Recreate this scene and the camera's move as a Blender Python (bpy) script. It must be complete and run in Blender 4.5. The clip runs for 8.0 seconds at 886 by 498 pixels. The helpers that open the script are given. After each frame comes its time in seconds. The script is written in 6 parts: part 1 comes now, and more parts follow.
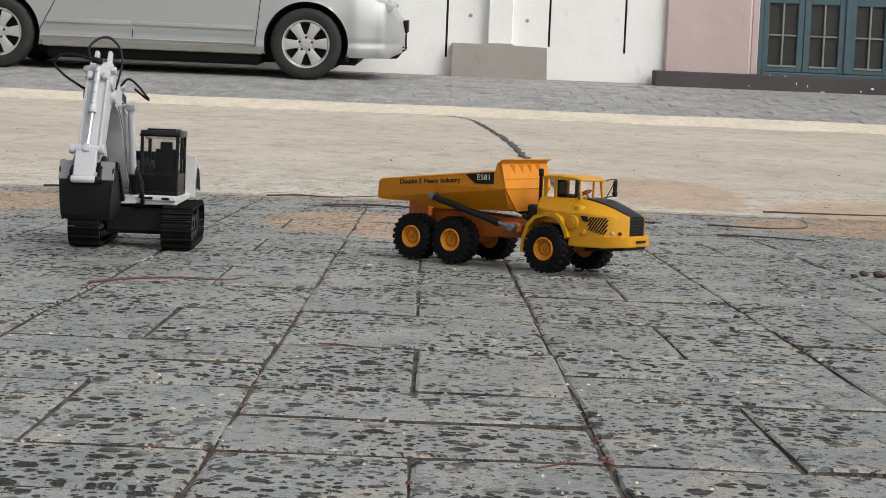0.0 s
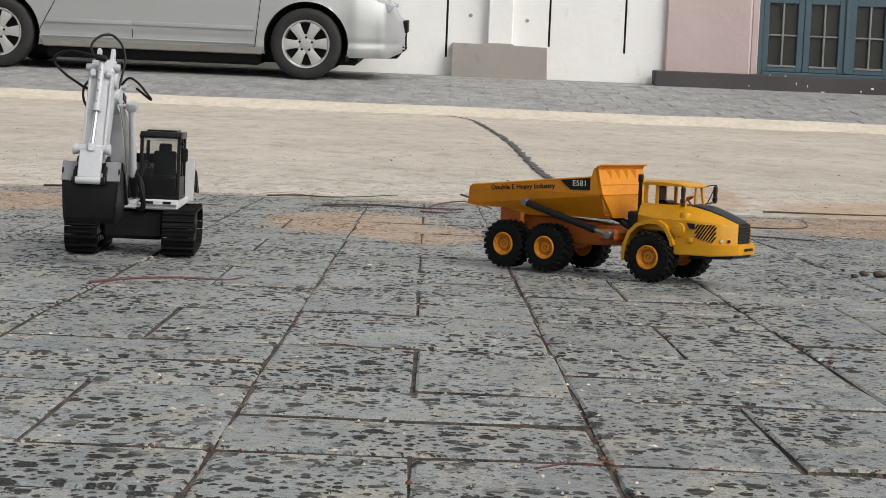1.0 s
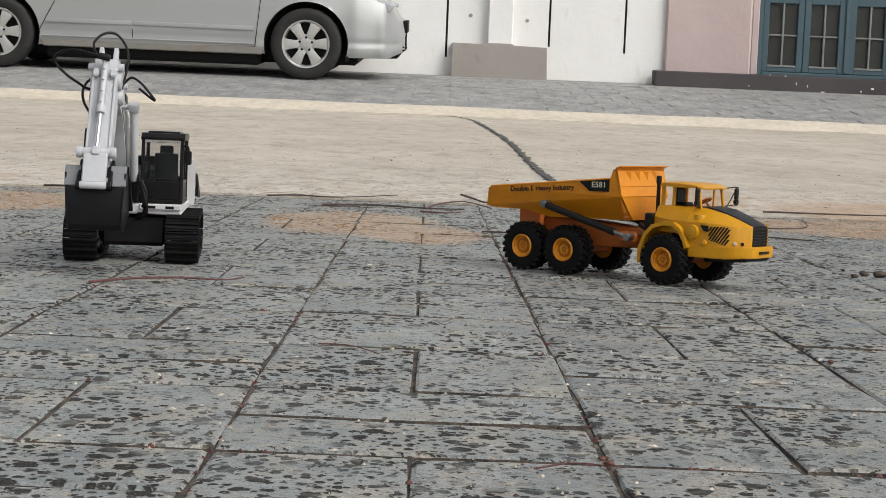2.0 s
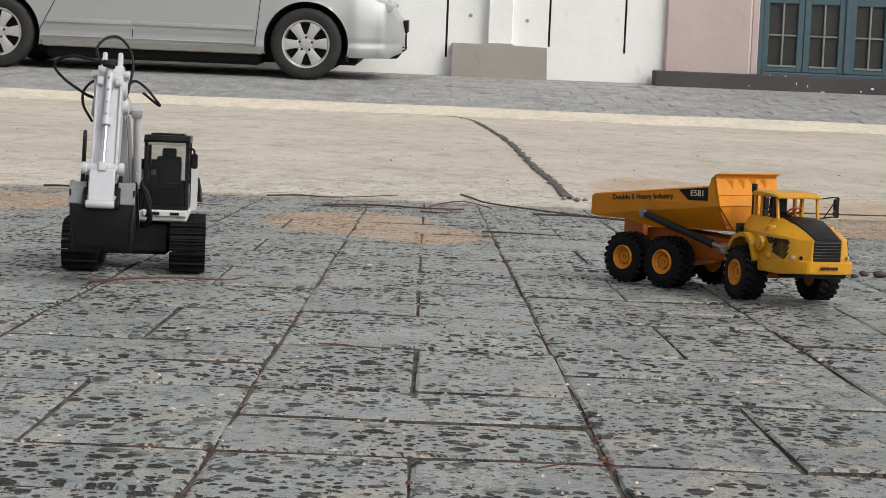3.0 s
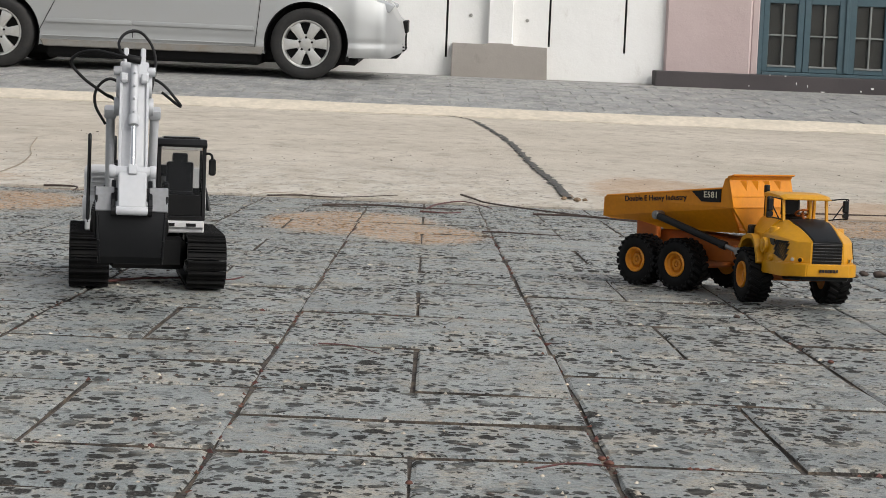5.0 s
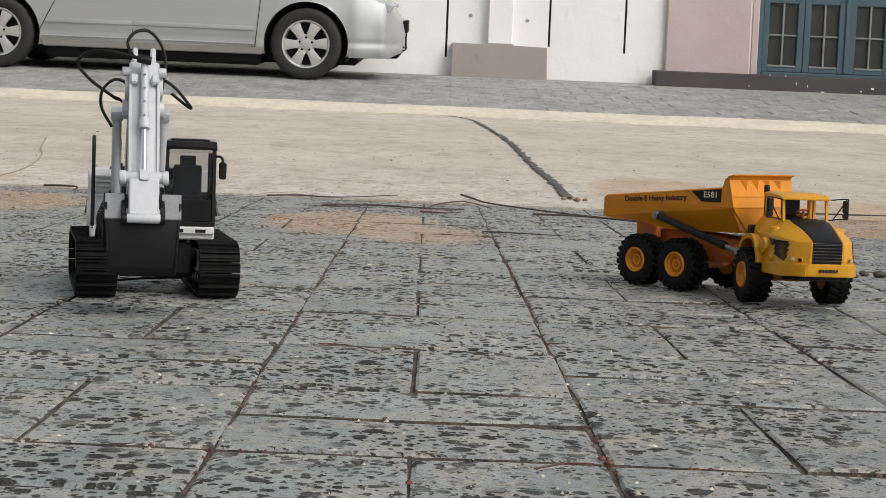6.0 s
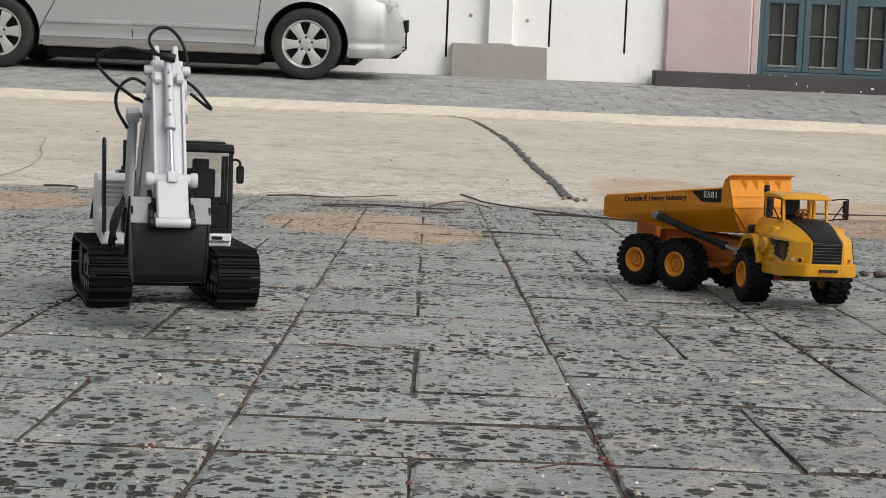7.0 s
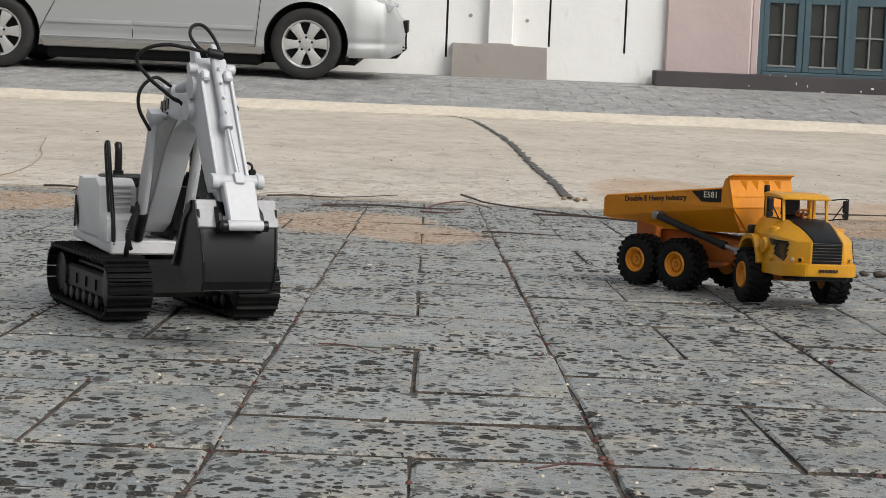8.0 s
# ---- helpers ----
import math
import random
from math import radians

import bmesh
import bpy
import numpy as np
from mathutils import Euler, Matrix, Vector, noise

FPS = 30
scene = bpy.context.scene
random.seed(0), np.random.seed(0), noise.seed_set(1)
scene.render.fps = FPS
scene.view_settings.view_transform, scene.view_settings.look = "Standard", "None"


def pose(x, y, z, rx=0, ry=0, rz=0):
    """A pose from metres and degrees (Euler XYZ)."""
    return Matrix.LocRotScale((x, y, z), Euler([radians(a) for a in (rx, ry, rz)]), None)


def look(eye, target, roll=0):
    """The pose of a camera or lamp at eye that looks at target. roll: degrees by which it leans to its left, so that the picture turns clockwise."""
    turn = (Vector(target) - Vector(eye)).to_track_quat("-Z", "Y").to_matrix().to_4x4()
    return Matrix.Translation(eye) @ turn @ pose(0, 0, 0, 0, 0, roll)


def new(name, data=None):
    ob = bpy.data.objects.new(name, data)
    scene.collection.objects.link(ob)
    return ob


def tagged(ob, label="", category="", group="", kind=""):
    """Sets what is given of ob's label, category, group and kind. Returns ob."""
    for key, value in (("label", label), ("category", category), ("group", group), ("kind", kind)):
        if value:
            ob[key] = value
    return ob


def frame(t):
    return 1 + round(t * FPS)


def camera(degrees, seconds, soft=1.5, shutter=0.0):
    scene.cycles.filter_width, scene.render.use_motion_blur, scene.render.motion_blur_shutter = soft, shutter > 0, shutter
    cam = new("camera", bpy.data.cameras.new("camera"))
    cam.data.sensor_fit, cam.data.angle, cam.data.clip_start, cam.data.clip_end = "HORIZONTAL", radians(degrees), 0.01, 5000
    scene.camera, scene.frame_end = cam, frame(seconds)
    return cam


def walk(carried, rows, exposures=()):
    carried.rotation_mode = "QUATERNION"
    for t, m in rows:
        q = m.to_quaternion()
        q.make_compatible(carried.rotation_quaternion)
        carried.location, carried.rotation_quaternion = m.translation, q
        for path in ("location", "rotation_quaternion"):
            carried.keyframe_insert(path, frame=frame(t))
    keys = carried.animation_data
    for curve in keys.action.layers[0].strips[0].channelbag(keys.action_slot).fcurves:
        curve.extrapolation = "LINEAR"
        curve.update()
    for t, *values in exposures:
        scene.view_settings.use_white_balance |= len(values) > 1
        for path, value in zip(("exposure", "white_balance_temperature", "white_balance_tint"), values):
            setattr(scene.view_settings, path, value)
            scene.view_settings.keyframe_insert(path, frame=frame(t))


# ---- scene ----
# The camera stands low over the paving and does not move.
CAM_POSE = look((0.0, 0.0, 0.248), (0.0, 10.0, 0.248 - 10.0 * 0.081), 2.4)
cam = camera(29.3, 8.0, soft=0.55)
walk(cam, [(0.0, CAM_POSE), (8.0, CAM_POSE)])

# ---- light: a bright overcast day ----
SUN_ELEV, SUN_ROT = radians(44), radians(127)
world = bpy.data.worlds.new("overcast_sky")
scene.world = world
world.use_nodes = True
wn, wl = world.node_tree.nodes, world.node_tree.links
sky = wn.new("ShaderNodeTexSky")
sky.sky_type, sky.sun_disc = "NISHITA", False
sky.sun_elevation, sky.sun_rotation = SUN_ELEV, SUN_ROT
sky.air_density, sky.dust_density, sky.ozone_density = 1.0, 4.0, 1.0
pale = wn.new("ShaderNodeHueSaturation")
pale.inputs["Saturation"].default_value = 0.22
wl.new(sky.outputs[0], pale.inputs["Color"])
wl.new(pale.outputs[0], wn["Background"].inputs["Color"])
wn["Background"].inputs["Strength"].default_value = 0.12
sun = new("sun", bpy.data.lights.new("sun", "SUN"))
sun.data.energy, sun.data.angle, sun.data.color = 1.0, radians(40), (1.0, 0.96, 0.90)
sun.matrix_world = look((20, -15, 24), (0, 0, 0))
scene.view_settings.exposure = 0.40


# ---- materials ----
def mat(name, colour, rough=0.6, metal=0.0, grain=0.0, scale=200.0, bump=0.0, dirt=None, dirt_amount=0.0, dirt_scale=12.0, coat=0.0, spec=0.5):
    """A surface of one base colour with fine grain, a bump and patches of dirt at a larger scale."""
    m = bpy.data.materials.new(name)
    m.use_nodes = True
    n, l = m.node_tree.nodes, m.node_tree.links
    b = n["Principled BSDF"]
    b.inputs["Roughness"].default_value = rough
    b.inputs["Metallic"].default_value = metal
    b.inputs["Specular IOR Level"].default_value = spec
    b.inputs["Coat Weight"].default_value = coat
    co = n.new("ShaderNodeTexCoord")
    fine = n.new("ShaderNodeTexNoise")
    fine.inputs["Scale"].default_value, fine.inputs["Detail"].default_value = scale, 5
    l.new(co.outputs["Object"], fine.inputs["Vector"])
    ramp = n.new("ShaderNodeMapRange")
    ramp.inputs["From Min"].default_value, ramp.inputs["From Max"].default_value = 0.3, 0.7
    ramp.inputs["To Min"].default_value, ramp.inputs["To Max"].default_value = 1 - grain, 1 + grain
    l.new(fine.outputs["Fac"], ramp.inputs["Value"])
    mul = n.new("ShaderNodeMix")
    mul.data_type, mul.blend_type = "RGBA", "MULTIPLY"
    mul.inputs["Factor"].default_value = 1
    mul.inputs["A"].default_value = (*colour, 1)
    l.new(ramp.outputs[0], mul.inputs["B"])
    last = mul.outputs["Result"]
    if dirt:
        big = n.new("ShaderNodeTexNoise")
        big.inputs["Scale"].default_value, big.inputs["Detail"].default_value = dirt_scale, 6
        big.inputs["Roughness"].default_value = 0.65
        l.new(co.outputs["Object"], big.inputs["Vector"])
        r2 = n.new("ShaderNodeMapRange")
        r2.inputs["From Min"].default_value, r2.inputs["From Max"].default_value = 0.45, 0.75
        r2.inputs["To Max"].default_value = dirt_amount
        l.new(big.outputs["Fac"], r2.inputs["Value"])
        mix = n.new("ShaderNodeMix")
        mix.data_type = "RGBA"
        mix.inputs["B"].default_value = (*dirt, 1)
        l.new(r2.outputs[0], mix.inputs["Factor"])
        l.new(last, mix.inputs["A"])
        last = mix.outputs["Result"]
        rr = n.new("ShaderNodeMapRange")
        rr.inputs["To Min"].default_value, rr.inputs["To Max"].default_value = rough, min(1.0, rough + 0.3)
        l.new(r2.outputs[0], rr.inputs["Value"])
        l.new(rr.outputs[0], b.inputs["Roughness"])
    l.new(last, b.inputs["Base Color"])
    if bump:
        bp = n.new("ShaderNodeBump")
        bp.inputs["Strength"].default_value, bp.inputs["Distance"].default_value = 1.0, bump
        l.new(fine.outputs["Fac"], bp.inputs["Height"])
        l.new(bp.outputs[0], b.inputs["Normal"])
    return m


class Net:
    """A few short cuts to write a node material."""

    def begin(self, name):
        self.m = bpy.data.materials.new(name)
        self.m.use_nodes = True
        self.n, self.l = self.m.node_tree.nodes, self.m.node_tree.links
        self.b = self.n["Principled BSDF"]
        self.pos = self.n.new("ShaderNodeNewGeometry").outputs["Position"]
        sep = self.n.new("ShaderNodeSeparateXYZ")
        self.l.new(self.pos, sep.inputs[0])
        self.n_y = sep.outputs["Y"]
        return self

    def put(self, socket, v):
        if isinstance(v, (int, float)):
            socket.default_value = v
        elif isinstance(v, tuple):
            socket.default_value = (*v, 1) if len(v) == 3 and socket.type == "RGBA" else v
        else:
            self.l.new(v, socket)

    def noise(self, scale, detail=4, rough=0.5, stretch=(1, 1, 1), shift=(0, 0, 0), distort=0.0):
        mp = self.n.new("ShaderNodeMapping")
        mp.inputs["Scale"].default_value, mp.inputs["Location"].default_value = stretch, shift
        self.l.new(self.pos, mp.inputs["Vector"])
        t = self.n.new("ShaderNodeTexNoise")
        t.inputs["Scale"].default_value, t.inputs["Detail"].default_value, t.inputs["Roughness"].default_value = scale, detail, rough
        t.inputs["Distortion"].default_value = distort
        self.l.new(mp.outputs[0], t.inputs["Vector"])
        return t.outputs["Fac"]

    def spots(self, scale, stretch, shift, small, large, keep, wobble):
        """Round spots strewn at random, 1 inside; keep: the share of cells that have one."""
        mp = self.n.new("ShaderNodeMapping")
        mp.inputs["Scale"].default_value, mp.inputs["Location"].default_value = stretch, shift
        self.l.new(self.pos, mp.inputs["Vector"])
        v = self.n.new("ShaderNodeTexVoronoi")
        v.voronoi_dimensions = "2D"
        v.inputs["Scale"].default_value, v.inputs["Randomness"].default_value = scale, 0.95
        self.l.new(mp.outputs[0], v.inputs["Vector"])
        sep = self.n.new("ShaderNodeSeparateColor")
        self.l.new(v.outputs["Color"], sep.inputs[0])
        size = self.math("ADD", self.math("MULTIPLY", sep.outputs["Red"], large - small), small)
        d = self.math("SUBTRACT", self.math("ADD", v.outputs["Distance"], self.math("MULTIPLY", wobble, 0.55)), size)
        inside = self.ramp(d, 0.22, 0.32, 1.0, 0.0)
        return self.math("MULTIPLY", inside, self.ramp(sep.outputs["Green"], keep, keep + 0.02, 1.0, 0.0))

    def ramp(self, v, a, b, lo=0.0, hi=1.0):
        r = self.n.new("ShaderNodeMapRange")
        r.interpolation_type = "SMOOTHSTEP"
        for key, val in (("From Min", a), ("From Max", b), ("To Min", lo), ("To Max", hi)):
            r.inputs[key].default_value = val
        self.put(r.inputs["Value"], v)
        return r.outputs[0]

    def mix(self, f, a, b, how="MIX"):
        x = self.n.new("ShaderNodeMix")
        x.data_type, x.blend_type = "RGBA", how
        self.put(x.inputs["Factor"], f), self.put(x.inputs["A"], a), self.put(x.inputs["B"], b)
        return x.outputs["Result"]

    def math(self, how, a, b=0.0):
        x = self.n.new("ShaderNodeMath")
        x.operation = how
        self.put(x.inputs[0], a), self.put(x.inputs[1], b)
        return x.outputs[0]

    def blob(self, x, y, rx, ry):
        """1 in the middle of an ellipse on the ground, 0 at its rim."""
        sub = self.n.new("ShaderNodeVectorMath")
        sub.operation = "SUBTRACT"
        self.l.new(self.pos, sub.inputs[0])
        sub.inputs[1].default_value = (x, y, 0)
        sc = self.n.new("ShaderNodeVectorMath")
        sc.operation = "MULTIPLY"
        self.l.new(sub.outputs[0], sc.inputs[0])
        sc.inputs[1].default_value = (1 / rx, 1 / ry, 0)
        ln = self.n.new("ShaderNodeVectorMath")
        ln.operation = "LENGTH"
        self.l.new(sc.outputs[0], ln.inputs[0])
        return self.ramp(ln.outputs["Value"], 0.0, 1.0, 1.0, 0.0)

    def bump(self, h, dist, under=None):
        bp = self.n.new("ShaderNodeBump")
        bp.inputs["Strength"].default_value, bp.inputs["Distance"].default_value = 1.0, dist
        self.l.new(h, bp.inputs["Height"])
        if under:
            self.l.new(under, bp.inputs["Normal"])
        return bp.outputs[0]

    def done(self, colour, rough, normal=None):
        self.put(self.b.inputs["Base Color"], colour), self.put(self.b.inputs["Roughness"], rough)
        if normal:
            self.l.new(normal, self.b.inputs["Normal"])
        return self.m


SAND = (0.47, 0.285, 0.145)


def sand_mask(k, spots, grain):
    """Where loose sand has gathered: soft ellipses broken up by noise."""
    total = None
    for s in spots:
        b = k.blob(*s)
        total = b if total is None else k.math("MAXIMUM", total, b)
    return k.ramp(k.math("ADD", total, grain), 0.62, 0.94)


def stone_material():
    k = Net().begin("grey_slate_stone")
    info = k.n.new("ShaderNodeObjectInfo").outputs["Random"]
    mid = k.noise(11, 6, 0.6)
    fine = k.noise(520, 4, 0.7)
    grit = k.noise(190, 4, 0.65, shift=(5, 2, 0))
    pits = k.noise(58, 4, 0.6, (1.0, 0.9, 1), distort=0.6)
    pits2 = k.noise(120, 3, 0.55, (1.0, 0.9, 1), shift=(3, 1, 0), distort=0.4)
    dust = k.noise(17, 7, 0.7, shift=(7, 3, 0))
    base = k.mix(k.ramp(mid, 0.3, 0.7), (0.205, 0.230, 0.228), (0.330, 0.354, 0.346))
    base = k.mix(k.ramp(info, 0, 1, 0.0, 0.4), base, (0.165, 0.190, 0.195))
    base = k.mix(k.ramp(dust, 0.45, 0.66, 0, 0.6), base, (0.43, 0.385, 0.31))
    base = k.mix(k.math("MULTIPLY", k.ramp(dust, 0.40, 0.6), k.ramp(k.noise(150, 4, 0.7, shift=(8, 3, 0)), 0.5, 0.62, 0, 0.75)), base, (0.46, 0.40, 0.31))
    region = k.ramp(k.noise(4.5, 3, 0.5, shift=(1, 5, 0)), 0.36, 0.56, 0.03, 0.0)
    wob = k.noise(140, 4, 0.6, shift=(2, 2, 0))
    spots = k.math("MAXIMUM", k.spots(44, (1, 0.85, 1), (0, 0, 0), 0.12, 0.40, 0.72, wob), k.spots(88, (1, 0.85, 1), (0.3, 0.7, 0), 0.10, 0.36, 0.7, wob))
    spots = k.math("MULTIPLY", spots, k.ramp(k.noise(6, 5, 0.65, shift=(6, 1, 0)), 0.40, 0.56, 0.12, 1.0))
    shaded_pit = k.math("MAXIMUM", spots, k.ramp(k.math("SUBTRACT", pits, region), 0.597, 0.64, 0, 0.95))
    pit_small = k.ramp(k.math("SUBTRACT", pits2, region), 0.615, 0.655, 0, 0.9)
    shaded_pit = k.math("MAXIMUM", shaded_pit, pit_small)
    # shade in the hollows is painted on as near-black
    base = k.mix(k.math("MULTIPLY", shaded_pit, 0.97), base, (0.017, 0.0155, 0.014))
    base = k.mix(k.ramp(fine, 0.45, 0.66, 0.0, 0.7), base, (0.09, 0.09, 0.085))
    base = k.mix(k.ramp(grit, 0.6, 0.68, 0.0, 0.6), base, (0.055, 0.052, 0.046))
    base = k.mix(k.ramp(grit, 0.40, 0.32, 0.0, 0.5), base, (0.46, 0.43, 0.37))
    rusty = k.ramp(k.noise(34, 4, 0.6, shift=(9, 9, 0)), 0.64, 0.74, 0, 0.5)
    base = k.mix(rusty, base, (0.19, 0.1, 0.065))
    sand = sand_mask(k, [(-0.20, 3.70, 0.27, 0.54), (-0.05, 3.42, 0.19, 0.36), (-1.10, 3.95, 0.38, 0.58), (1.05, 4.2, 0.5, 0.5), (-1.0, 4.65, 0.8, 0.2)], k.math("ADD", k.math("MULTIPLY", k.noise(22, 7, 0.8, (0.8, 0.6, 1), (2, 8, 0)), 0.72), k.math("MULTIPLY", grit, 0.35)))
    sand = k.math("MULTIPLY", sand, k.ramp(k.noise(85, 5, 0.75, (1, 0.7, 1), (1, 1, 0)), 0.40, 0.55))
    base = k.mix(k.math("MULTIPLY", sand, 0.82), base, SAND)
    white = k.ramp(k.noise(70, 2, 0.5, shift=(4, 4, 4)), 0.75, 0.78)
    base = k.mix(white, base, (0.55, 0.55, 0.52))
    h = k.math("SUBTRACT", k.math("ADD", k.math("MULTIPLY", mid, 0.9), k.math("MULTIPLY", grit, 0.22)), k.math("MULTIPLY", shaded_pit, 0.3))
    k.put(k.b.inputs["Specular IOR Level"], k.ramp(k.math("ADD", shaded_pit, k.ramp(grit, 0.58, 0.68)), 0.0, 0.8, 0.6, 0.10))
    rough = k.math("ADD", k.ramp(shaded_pit, 0.0, 1.0, 0.34, 0.75), k.ramp(dust, 0.44, 0.64, 0.0, 0.25))
    return k.done(base, rough, k.bump(h, 0.0095))


def road_material():
    k = Net().begin("pale_concrete_road")
    big = k.noise(0.55, 5, 0.6)
    streak = k.noise(2.2, 6, 0.7, (1, 0.5, 1))
    mott = k.noise(9, 7, 0.75, (1, 0.45, 1), (3, 1, 0))
    fine = k.noise(45, 6, 0.75, (1, 0.6, 1))
    tiny = k.noise(260, 3, 0.6)
    base = k.mix(k.ramp(big, 0.35, 0.65), (0.46, 0.41, 0.335), (0.55, 0.495, 0.415))
    base = k.mix(k.ramp(streak, 0.45, 0.7, 0, 0.55), base, (0.39, 0.35, 0.29))
    base = k.mix(k.ramp(mott, 0.5, 0.64, 0, 0.7), base, (0.33, 0.29, 0.235))
    base = k.mix(k.ramp(mott, 0.46, 0.34, 0, 0.5), base, (0.62, 0.575, 0.50))
    near = k.ramp(k.math("ADD", k.n_y, k.math("MULTIPLY", streak, 2.0)), 5.4, 8.4, 1.0, 0.0)
    patch = k.math("MULTIPLY", near, k.ramp(k.noise(12, 7, 0.75, (1, 0.6, 1)), 0.46, 0.58))
    base = k.mix(k.math("MULTIPLY", patch, 0.7), base, (0.62, 0.59, 0.53))
    gritty = k.math("MULTIPLY", near, k.ramp(k.noise(34, 6, 0.75, (1, 0.55, 1), (5, 1, 0)), 0.53, 0.63))
    base = k.mix(k.math("MULTIPLY", gritty, 0.85), base, (0.19, 0.175, 0.15))
    base = k.mix(k.ramp(fine, 0.56, 0.70, 0, 0.5), base, (0.23, 0.2, 0.155))
    sand = sand_mask(k, [(0.7, 5.4, 0.35, 1.0), (1.4, 4.9, 0.7, 0.6), (-1.6, 4.9, 0.5, 0.4)], k.math("MULTIPLY", k.noise(20, 7, 0.8, shift=(2, 8, 0)), 1.05))
    base = k.mix(k.math("MULTIPLY", sand, 0.55), base, (0.40, 0.25, 0.14))
    h = k.math("ADD", k.math("ADD", fine, k.math("MULTIPLY", tiny, 0.4)), k.math("MULTIPLY", mott, 1.5))
    return k.done(base, k.ramp(streak, 0.3, 0.7, 0.75, 0.95), k.bump(h, 0.006))


def pavement_material():
    k = Net().begin("worn_pavement_stone")
    info = k.n.new("ShaderNodeObjectInfo").outputs["Random"]
    mid, fine = k.noise(4.5, 5, 0.65, (1, 0.5, 1)), k.noise(70, 4, 0.6)
    base = k.mix(k.ramp(mid, 0.35, 0.65), (0.19, 0.19, 0.185), (0.33, 0.325, 0.31))
    base = k.mix(k.ramp(info, 0, 1, 0, 0.5), base, (0.25, 0.258, 0.26))
    base = k.mix(k.ramp(k.noise(11, 6, 0.75, (1, 0.4, 1)), 0.5, 0.64, 0, 0.7), base, (0.43, 0.41, 0.38))
    base = k.mix(k.ramp(k.noise(22, 6, 0.75, (1, 0.4, 1), (4, 4, 0)), 0.55, 0.65, 0, 0.7), base, (0.11, 0.11, 0.11))
    base = k.mix(k.ramp(fine, 0.5, 0.7, 0, 0.4), base, (0.1, 0.1, 0.1))
    return k.done(base, 0.62, k.bump(k.math("ADD", mid, k.math("MULTIPLY", fine, 0.3)), 0.008))


def plaster(name, a, b, stain, lumps=0.006):
    k = Net().begin(name)
    big, mid, fine = k.noise(0.9, 5, 0.6), k.noise(7, 6, 0.6), k.noise(60, 4, 0.6)
    base = k.mix(k.ramp(big, 0.3, 0.7), a, b)
    base = k.mix(k.ramp(k.noise(5, 6, 0.7, (1, 1, 0.6), (3, 3, 3)), 0.6, 0.72, 0, 0.5), base, stain)
    base = k.mix(k.ramp(fine, 0.62, 0.75, 0, 0.25), base, stain)
    return k.done(base, 0.85, k.bump(k.math("ADD", mid, k.math("MULTIPLY", fine, 0.25)), lumps))


M_STONE = stone_material()
M_ROAD = road_material()
M_PAVE = pavement_material()
M_JOINT = mat("dark_joint_soil", (0.058, 0.051, 0.045), 0.95, grain=0.5, scale=300, bump=0.004, dirt=(0.26, 0.2, 0.145), dirt_amount=1.0, dirt_scale=16)
M_MORTAR = mat("pale_dusty_mortar", (0.27, 0.265, 0.25), 0.95, grain=0.4, scale=60, bump=0.004, dirt=(0.3, 0.28, 0.25), dirt_amount=0.7, dirt_scale=3)
M_EARTH = mat("bare_earth", (0.16, 0.13, 0.1), 0.95, grain=0.4, scale=40, bump=0.01, dirt=(0.1, 0.09, 0.06), dirt_amount=0.7, dirt_scale=1.5)
M_KERB = mat("sandy_kerb", (0.58, 0.515, 0.42), 0.95, grain=0.10, scale=24, bump=0.008, dirt=(0.42, 0.38, 0.31), dirt_amount=0.8, dirt_scale=5)
M_WHITE = plaster("white_limewash", (0.78, 0.775, 0.75), (0.84, 0.835, 0.815), (0.62, 0.6, 0.56))
M_PINK = plaster("dusty_pink_plaster", (0.47, 0.375, 0.36), (0.54, 0.44, 0.425), (0.36, 0.29, 0.28))
M_GREYPL = plaster("grey_cement_render", (0.29, 0.265, 0.24), (0.35, 0.32, 0.29), (0.22, 0.2, 0.18))
M_SILL = plaster("dark_mauve_sill", (0.052, 0.045, 0.047), (0.072, 0.062, 0.063), (0.036, 0.031, 0.031))
M_TEAL = mat("teal_door_paint", (0.046, 0.088, 0.107), 0.5, grain=0.12, scale=30, bump=0.001, dirt=(0.075, 0.11, 0.125), dirt_amount=0.5, dirt_scale=4)
M_MUNTIN = mat("grey_painted_bar", (0.20, 0.21, 0.20), 0.6, grain=0.1, scale=60, dirt=(0.3, 0.3, 0.28), dirt_amount=0.3)
M_ROOF = mat("dull_roof_sheet", (0.2, 0.19, 0.18), 0.7, grain=0.2, scale=8, dirt=(0.12, 0.1, 0.09), dirt_amount=0.5, dirt_scale=2)
# room behind the doors: indoor shade put into a dark brown
M_DIMROOM = mat("dim_room_shade", (0.05, 0.045, 0.04), 0.8, grain=0.2, scale=6, dirt=(0.11, 0.085, 0.065), dirt_amount=0.7, dirt_scale=3)
M_TWIG = mat("dry_brown_twig", (0.06, 0.04, 0.032), 0.8, grain=0.4, scale=150, bump=0.0006)
M_REDTWIG = mat("reddish_stalk", (0.1, 0.038, 0.034), 0.7, grain=0.4, scale=150)
M_STRAW = mat("pale_straw", (0.34, 0.29, 0.22), 0.8, grain=0.3, scale=120)
M_LEAF = mat("red_brown_leaf_bits", (0.1, 0.032, 0.026), 0.8, grain=0.5, scale=60, dirt=(0.2, 0.12, 0.07), dirt_amount=0.7, dirt_scale=60)
M_CRACK = mat("tarred_crack", (0.07, 0.068, 0.063), 0.85, grain=0.4, scale=60, bump=0.004, dirt=(0.14, 0.125, 0.105), dirt_amount=0.5, dirt_scale=9)
